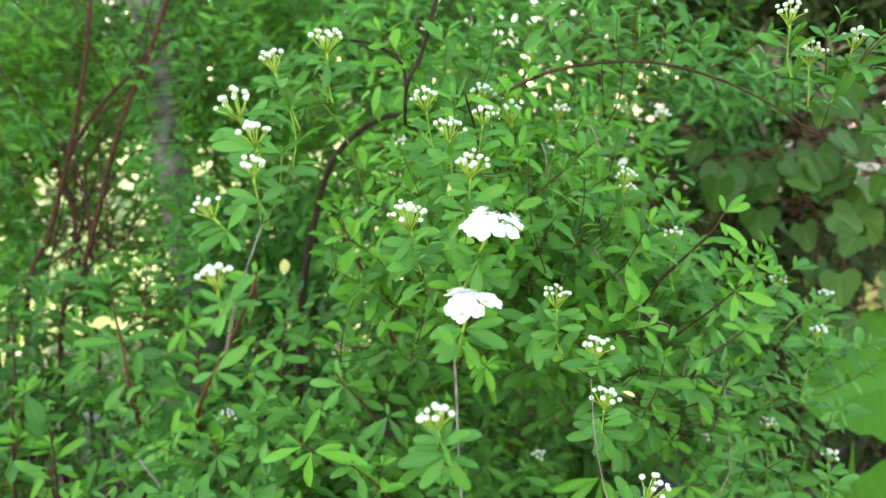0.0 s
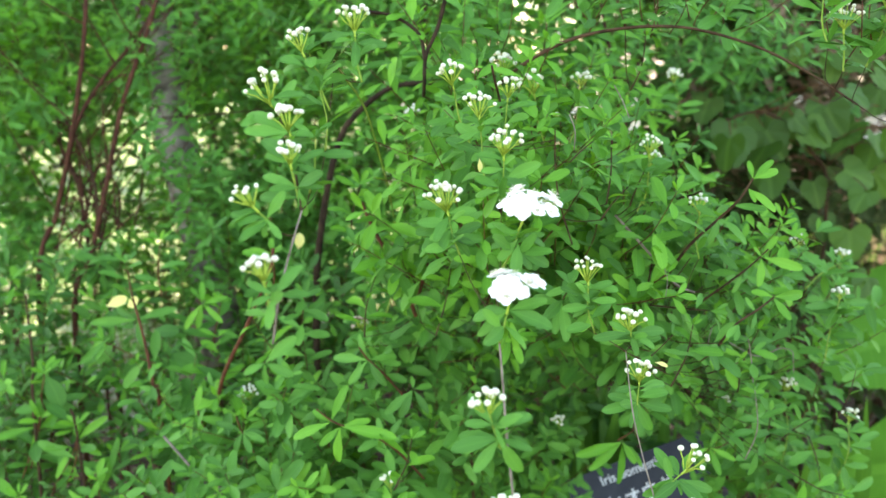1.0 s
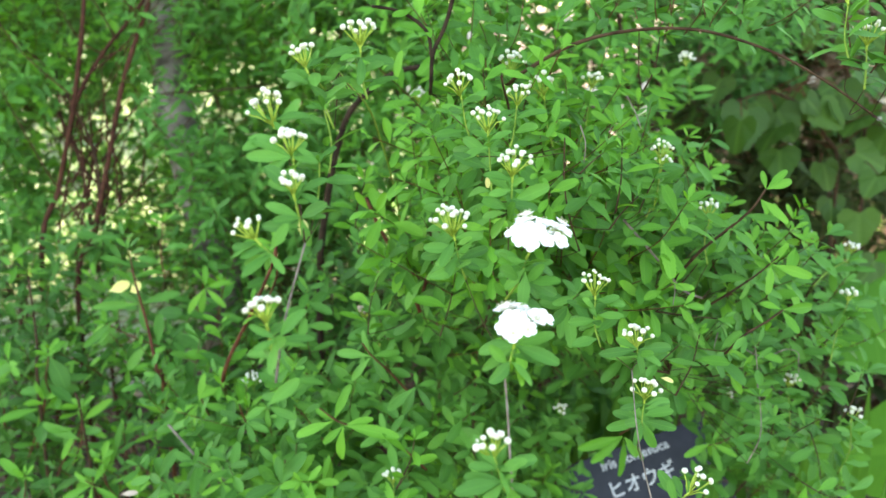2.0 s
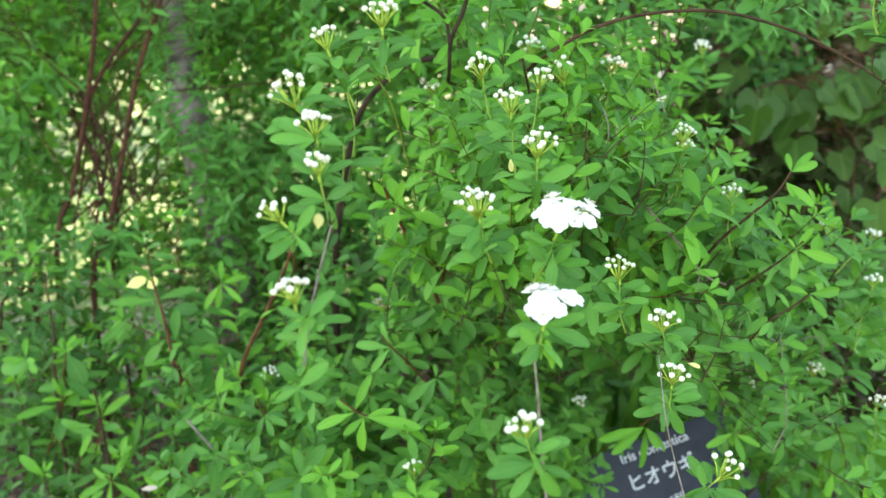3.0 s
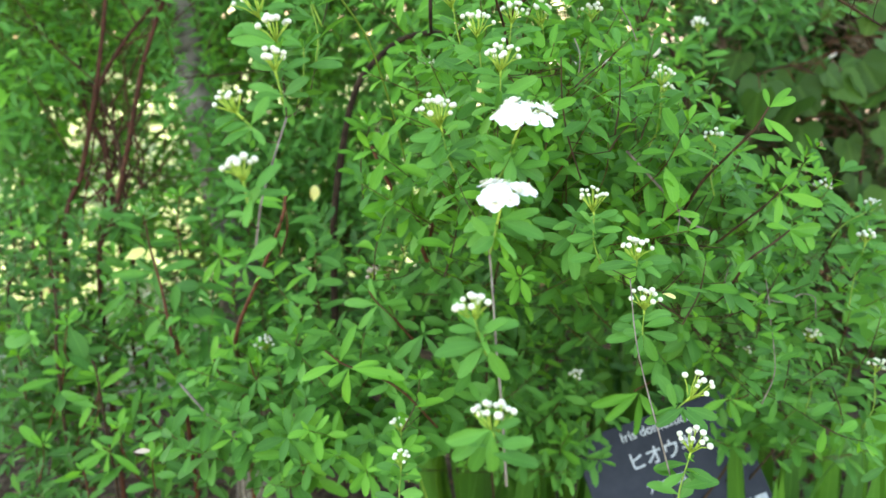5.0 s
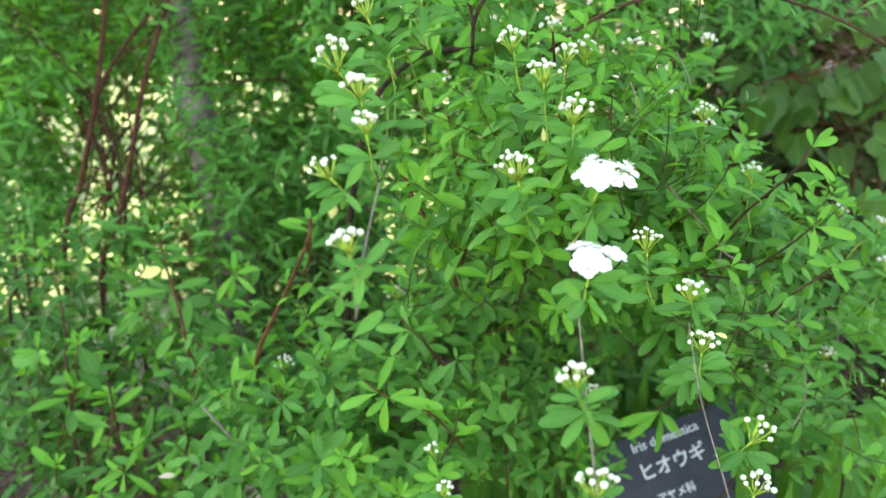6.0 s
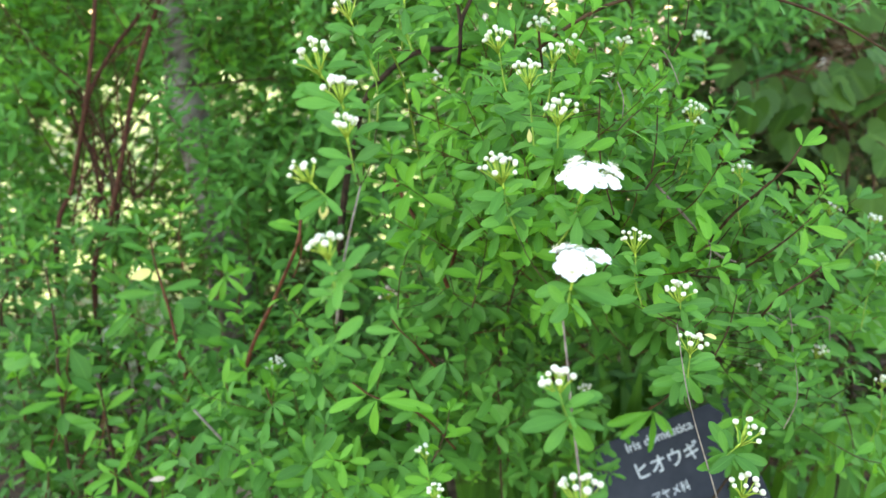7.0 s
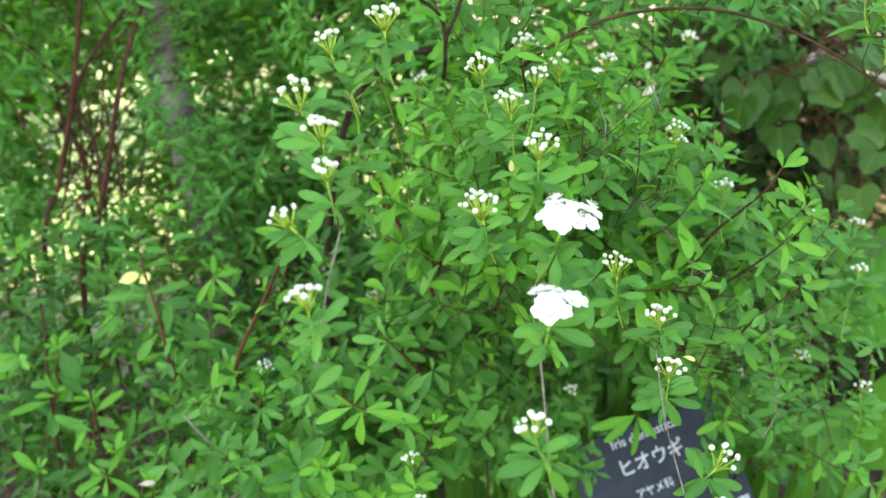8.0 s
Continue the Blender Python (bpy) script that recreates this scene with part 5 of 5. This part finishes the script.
# added leaf-shaped pieces, painted pale in place of sunlit gaps behind the shrub
for place, size in (((0.240, 1.220, 1.077), 0.032), ((0.342, 1.250, 1.085), 0.017), ((0.333, 1.220, 1.049), 0.024), ((0.311, 1.250, 1.053), 0.012), ((0.064, 1.200, 1.163), 0.014), ((0.215, 1.250, 1.188), 0.016), ((-0.027, 1.200, 1.085), 0.012), ((-0.084, 1.200, 0.968), 0.011)):
    part("dry_leaf", one_mesh("dry_leaf", FAR_LEAVES[3], BRIGHT_SPOT), behind.ob, "added pale piece standing in for a bright gap in the twigs", leaf_pose(Vector(place), Vector((size * 20, -0.3, 1 - size * 20)), Vector((0.2, -1, 0.35)), size) @ Matrix.Diagonal((1.8, 1, 1, 1)))
B.done()

# ---- dense shrubs further back ----
def thicket(root, clumps, seed, label):
    T = Shrub("thicket_shrub", root, label, "shrub", seed, "shrubs behind the bed")
    x, y, _ = root
    for k in range(5):
        a = T.rng.uniform(-0.5, 0.5)
        T.stem(((x + a * 0.2, y, 0.0), (x + a * 0.6, y - 0.05, 0.5), (x + a, y + T.rng.uniform(-0.1, 0.1), 1.1), (x + a * 1.3, y, 1.5)), 0.009, 0.003, BROWN_STEM)
    for c, radii, n, size, material in clumps:
        T.clump(c, radii, n, size, material, lean=(0, -0.3, 0.6), length=(0.10, 0.20), gap=0.016, single=True)
    T.done()


thicket((0.35, 2.3, 0.0), (((0.1, 2.3, 1.35), (0.55, 0.2, 0.45), 240, 0.055, LEAF_SHADED), ((0.45, 2.3, 0.7), (0.6, 0.2, 0.45), 220, 0.055, LEAF_SHADED)), 31, "dense dark green shrub in the shade")
# the dark leaves here stand in for a hollow in deep shade
thicket((1.3, 2.5, 0.0), (((1.25, 2.5, 1.45), (0.60, 0.2, 0.42), 700, 0.055, LEAF_DEEP_SHADE), ((1.3, 2.6, 0.60), (0.7, 0.15, 0.55), 330, 0.055, LEAF_DEEP_SHADE), ((1.035, 2.150, 0.991), (0.30, 0.08, 0.26), 70, 0.050, DRY), ((1.035, 2.450, 1.049), (0.22, 0.12, 0.16), 170, 0.055, LEAF_DEEP_SHADE), ((0.901, 2.300, 1.121), (0.20, 0.12, 0.14), 60, 0.060, LEAF_SHADED)), 33, "dark green shrub with gaps in the shade")
thicket((-0.55, 2.6, 0.0), (((-0.45, 2.6, 1.4), (0.45, 0.2, 0.45), 430, 0.055, LEAF), ((-0.50, 2.6, 0.75), (0.42, 0.2, 0.50), 260, 0.055, LEAF_SHADED), ((-0.55, 2.5, 0.30), (0.40, 0.15, 0.28), 150, 0.055, LEAF_DEEP_SHADE)), 35, "dark green shrub behind the slender tree")
thicket((0.9, 3.2, 0.0), (((0.0, 3.2, 1.75), (0.9, 0.2, 0.55), 420, 0.075, LEAF_SHADED), ((1.5, 3.2, 1.70), (0.9, 0.2, 0.60), 900, 0.075, LEAF_DEEP_SHADE), ((1.5, 3.2, 0.9), (1.0, 0.2, 0.8), 420, 0.075, LEAF_DEEP_SHADE)), 39, "tall dark green shrub closing the bed")
thicket((-1.0, 3.4, 0.0), (((-1.5, 3.4, 1.36), (1.2, 0.2, 0.50), 680, 0.075, LEAF_SHADED),), 41, "tall dark green shrub over the sunlit gap")
thicket((-1.6, 2.7, 0.0), (((-1.60, 2.7, 1.38), (0.75, 0.2, 0.42), 380, 0.055, LEAF_SHADED), ((-1.85, 2.7, 0.55), (0.24, 0.2, 0.45), 50, 0.055, LEAF_SHADED)), 37, "dark green shrub beside the sunlit gap")

thicket((0.92, 1.75, 0.0), (((0.88, 1.72, 0.38), (0.34, 0.12, 0.36), 90, 0.050, LEAF_DEEP_SHADE), ((0.70, 1.62, 0.26), (0.25, 0.10, 0.20), 32, 0.050, LEAF_SHADED)), 43, "low dark green shrub at the edge of the bed")

# ---- broad-leaved climber ----
def broad_leaf(size_teeth, seed):
    r = random.Random(seed)
    n = 26
    rim, verts, uvs = [], [(0, 0.12, 0.0)], [(0.5, 0.1)]
    for k in range(n + 1):
        a = -2.6 + 5.2 * k / n
        rad = 0.5 * (1 + 0.16 * math.cos(a * 3) + (size_teeth if k % 2 else 0) + r.uniform(-0.02, 0.02))
        p = (math.sin(a) * rad, 0.42 + math.cos(a) * rad * 1.05, 0)
        for s in (0.5, 1.0):
            q = (p[0] * s, 0.12 + (p[1] - 0.12) * s)
            verts.append((q[0], q[1], -0.10 * (q[0] ** 2 + q[1] ** 2) + 0.06 * abs(math.sin(a * 2.2)) * s + r.uniform(-0.008, 0.008)))
            uvs.append((0.5 + q[0] * 0.6, q[1]))
    faces = []
    for k in range(n):
        a = 1 + 2 * k
        faces += [(0, a + 2, a), (a, a + 2, a + 3, a + 1)]
    return np.array(verts), faces, uvs


BROAD = [one_mesh("leaf", broad_leaf(0.07, s), LEAF_BROAD) for s in range(4)]
vine = thing("broad_leaved_vine", (0.968, 1.768, 0.000), "climbing plant with broad rounded toothed leaves", "climbing plant")
vrng = random.Random(17)


def vine_cane(points, leaves, size, spread):
    line = smooth_line(points)
    bag = Bag()
    tube(bag, line, 0.005, 0.002, 7, 0.15, vrng)
    part("stem", bag.mesh("stem", BROWN_STEM), vine)
    for i in range(leaves):
        p = line[int((0.25 + 0.75 * (i + vrng.random()) / leaves) * (len(line) - 1))]
        out = Vector((vrng.uniform(-1, 1), vrng.uniform(-1.0, 0.3), vrng.uniform(-0.2, 0.5))) * spread
        bag = Bag()
        tube(bag, smooth_line((p, p + out * 0.6 + Vector((0, 0, 0.02)), p + out), 4), 0.0012, 0.0010, 5)
        part("stalk", bag.mesh("stalk", RED_STEM), vine)
        way = Vector((vrng.uniform(-0.8, 0.8), vrng.uniform(-0.5, 0.0), vrng.uniform(-1.0, -0.1)))
        part("leaf", BROAD[vrng.randrange(4)], vine, m=leaf_pose(p + out, way, Vector((vrng.uniform(-0.9, 0.9), vrng.uniform(-1.2, -0.2), 0.8)), size * vrng.uniform(0.7, 1.2)))


vine_cane(((0.866, 1.582, 0.000), (0.853, 1.577, 0.812), (0.796, 1.555, 0.970), (0.683, 1.529, 1.052), (0.584, 1.523, 1.033)), 16, 0.062, 0.12)
vine_cane(((0.940, 1.574, 0.000), (0.930, 1.617, 0.838), (0.882, 1.634, 1.051), (0.799, 1.618, 1.165)), 14, 0.062, 0.13)
vine_cane(((1.041, 1.581, 0.000), (1.039, 1.617, 0.836), (0.965, 1.648, 1.094), (0.869, 1.646, 1.250)), 12, 0.060, 0.14)
vine_cane(((0.827, 1.551, 0.000), (0.793, 1.551, 0.633), (0.840, 1.521, 0.705), (0.905, 1.470, 0.708)), 4, 0.050, 0.09)


def vine_leaf(place, way, size):
    p = Vector(place)
    bag = Bag()
    tube(bag, smooth_line((p + Vector((0.03, 0.06, -0.06)), p + Vector((0.01, 0.03, 0.01)), p), 4), 0.0012, 0.0010, 5)
    part("stalk", bag.mesh("stalk", RED_STEM), vine)
    part("leaf", BROAD[vrng.randrange(4)], vine, m=leaf_pose(p, Vector(way), Vector((vrng.uniform(-0.3, 0.3), -1.0, 0.6)), size))


vine_leaf((0.611, 1.500, 1.033), (-0.2, -0.5, -0.8), 0.090)
vine_leaf((0.804, 1.560, 0.914), (0.3, -0.3, -1.0), 0.062)
vine_leaf((0.830, 1.600, 1.033), (-0.3, -0.3, -1.0), 0.075)
vine_leaf((0.843, 1.580, 0.836), (0.1, -0.3, -1.0), 0.058)
vine_leaf((0.745, 1.620, 1.047), (0.4, -0.3, -1.0), 0.070)
vine_leaf((0.586, 1.580, 1.083), (-0.4, -0.3, -1.0), 0.060)
# more added pale pieces in place of sunlit ground beyond the climber
for place, size in (((0.931, 1.620, 1.030), 0.050), ((0.923, 1.600, 0.995), 0.046), ((0.769, 1.600, 1.064), 0.022), ((0.741, 1.560, 0.971), 0.020), ((0.639, 1.600, 1.141), 0.016)):
    part("dry_leaf", one_mesh("dry_leaf", FAR_LEAVES[3], BRIGHT_SPOT), vine, "added pale piece standing in for a bright gap in the twigs", leaf_pose(Vector(place), Vector((size * 20, -0.3, 1 - size * 20)), Vector((0.2, -1, 0.35)), size) @ Matrix.Diagonal((1.8, 1, 1, 1)))

# one very large toothed leaf low beside the shrub
big = thing("large_leaf_plant", (1.072, 1.560, 0.000), "low plant with very large toothed green leaves", "plant")
for tip, way, normal, size in (((1.052, 1.455, 0.638), Vector((-1, -0.15, -0.22)), Vector((-0.2, -0.9, 0.45)), 0.26), ((1.100, 1.484, 0.303), Vector((-1, -0.1, -0.10)), Vector((-0.1, -1.0, -0.15)), 0.262)):
    bag = Bag()
    r = Vector((1.072, 1.560, 0.000))
    tube(bag, smooth_line((r, (r + Vector(tip)) * 0.5 + Vector((0.05, 0.05, 0.1)), Vector(tip) - way.normalized() * -0.02), 8), 0.004, 0.003, 7)
    part("stalk", bag.mesh("stalk", GREEN_STEM), big)
    part("leaf", one_mesh("leaf", broad_leaf(0.05, int(size * 1000)), LEAF_LARGE), big, m=leaf_pose(Vector(tip), way, normal, size))

# ---- iris fans and grass round the plant label ----
irng = random.Random(23)
IRIS = [one_mesh("blade", blade_shape(((0, 0.7), (0.2, 1.0), (0.5, 0.95), (0.8, 0.6), (1.0, 0.02)), irng.uniform(0.028, 0.045), 0.3, irng.uniform(0.1, 0.5)), BLADE) for _ in range(5)]
for x, y, count in ((0.10, 1.22, 14), (0.20, 1.34, 14), (0.32, 1.26, 14), (0.46, 1.20, 14), (0.02, 1.36, 12), (0.56, 1.04, 12), (0.40, 1.42, 12), (0.68, 1.12, 7), (0.52, 1.14, 12)):
    fan = thing("sword_leaved_plant", (x, y, 0.0), "tuft of long narrow green blades in the bed", "plant", "tufts of narrow blades")
    for _ in range(count):
        a = irng.uniform(0, 6.28)
        way = Vector((math.cos(a) * 0.35, math.sin(a) * 0.35, 1))
        part("blade", IRIS[irng.randrange(5)], fan, m=leaf_pose(Vector((x + irng.uniform(-0.03, 0.03), y + irng.uniform(-0.03, 0.03), 0.0)), way, Vector((math.cos(a), math.sin(a), 0.4)), irng.uniform(0.36, 0.66)))

# ---- plant label ----
ORIGIN, RIGHT, DOWN = Vector((0.205, 1.052, 0.518)), Vector((0.9399, 0.2720, 0.2061)), Vector((0.3198, -0.4916, -0.8099))
NORMAL = DOWN.cross(RIGHT).normalized()
sign_pose = Matrix((RIGHT, -DOWN, NORMAL)).transposed().to_4x4()
sign_pose.translation = ORIGIN
WIDTH, HEIGHT = 0.270, 0.200
foot = sign_pose @ Vector((WIDTH / 2, -HEIGHT * 0.6, -0.012))
label_ob = thing("plant_label", (foot.x, foot.y, 0.0), "dark slate-grey plant label plate with white lettering on a stake", "sign")
bm = bmesh.new()
bmesh.ops.create_cube(bm, size=1.0)
for v in bm.verts:
    v.co = Vector(((v.co.x + 0.5) * WIDTH, (v.co.y - 0.5) * HEIGHT, (v.co.z - 0.5) * 0.004))
bmesh.ops.bevel(bm, geom=bm.edges[:], offset=0.0012, segments=2, affect="EDGES")
me = bpy.data.meshes.new("plate")
bm.to_mesh(me)
bm.free()
me.materials.append(PLATE)
part("plate", me, label_ob, "dark slate-grey plate", m=sign_pose)
bag = Bag()
tube(bag, [Vector((foot.x, foot.y, 0.0)), Vector((foot.x, foot.y, foot.z * 0.5)), foot], 0.005, 0.005, 10)
part("stake", bag.mesh("stake", METAL), label_ob, "grey metal stake")


def lettering(text, x, y, size, label, width=None):
    c = bpy.data.curves.new("lettering", "FONT")
    c.body, c.size, c.extrude, c.offset = text, size, 0.0002, size * 0.012
    ob = new("lettering", c)
    bpy.context.view_layer.update()
    me = bpy.data.meshes.new_from_object(ob.evaluated_get(bpy.context.evaluated_depsgraph_get()))
    bpy.data.objects.remove(ob)
    w = max(v.co.x for v in me.vertices)
    if width:
        for v in me.vertices:
            v.co.x *= width / w
    me.materials.clear()
    me.materials.append(INK)
    part("lettering", me, label_ob, label, m=sign_pose @ pose(x, y, 0.0006))


lettering("Iris domestica", 0.074, -0.026, 0.020, "white Latin lettering", 0.120)
lettering("\u30d2\u30aa\u30a6\u30ae", 0.071, -0.069, 0.030, "white kana lettering", 0.118)
lettering("\u30a2\u30e4\u30e1\u79d1", 0.085, -0.109, 0.017, "white kana lettering", 0.066)
bm = bmesh.new()
for k in range(2):
    r = bmesh.ops.create_cube(bm, size=1.0)["verts"]
    for v in r:
        v.co = Vector((0.225 + k * 0.026 + v.co.x * 0.020, -0.170 + v.co.y * 0.012, 0.0008 + v.co.z * 0.0004))
me = bpy.data.meshes.new("lettering")
bm.to_mesh(me)
bm.free()
me.materials.append(INK)
part("lettering", me, label_ob, "small white lettering", m=sign_pose)

# ---- loose bits ----
def loose_leaf(place, way, normal, size, material, name, label, broad=1.0):
    m = leaf_pose(Vector(place), way, normal, size) @ Matrix.Diagonal((broad, 1, 1, 1))
    tagged(part_free(name, one_mesh(name, NEAR_LEAVES[2], material), m), label, "leaf")


def part_free(name, me, m):
    ob = new(name, me)
    ob.matrix_world = m
    return ob


# these first two have the sunlit patch painted into their pale colour
loose_leaf((-0.438, 1.020, 0.827), Vector((1, -0.1, 0.45)), Vector((0.1, -0.8, 0.6)), 0.031, YELLOW_SUNLIT, "yellow_leaf", "leaf on a red stem, pale yellow with sunlight in its colour", 1.5)
loose_leaf((-0.409, 1.020, 0.826), Vector((0.6, -0.2, 0.5)), Vector((-0.1, -0.8, 0.6)), 0.021, YELLOW_SUNLIT, "yellow_leaf", "small leaf on a red stem, pale yellow with sunlight in its colour", 2.2)
loose_leaf((-0.172, 1.060, 0.898), Vector((0.2, -0.2, 1)), Vector((0.2, -1, 0.3)), 0.024, YELLOW_SUNLIT, "yellow_leaf", "pale cream leaf beside the bowed stem", 1.7)
loose_leaf((0.059, 0.570, 1.094), Vector((0.1, -0.1, -1)), Vector((0.2, -1, 0.3)), 0.011, YELLOW_SUNLIT, "yellow_leaf", "tiny yellow leaf on a flower stalk")
loose_leaf((0.206, 0.580, 0.923), Vector((1, -0.1, -0.2)), Vector((0.1, -0.6, 1)), 0.012, YELLOW_SUNLIT, "yellow_leaf", "tiny yellow leaf tip among the green")
loose_leaf((-0.368, 0.825, 0.633), Vector((1, 0.1, 0.12)), Vector((0, -0.7, 1)), 0.020, WITHERED, "fallen_petal", "pale dry petal lying on the foliage")
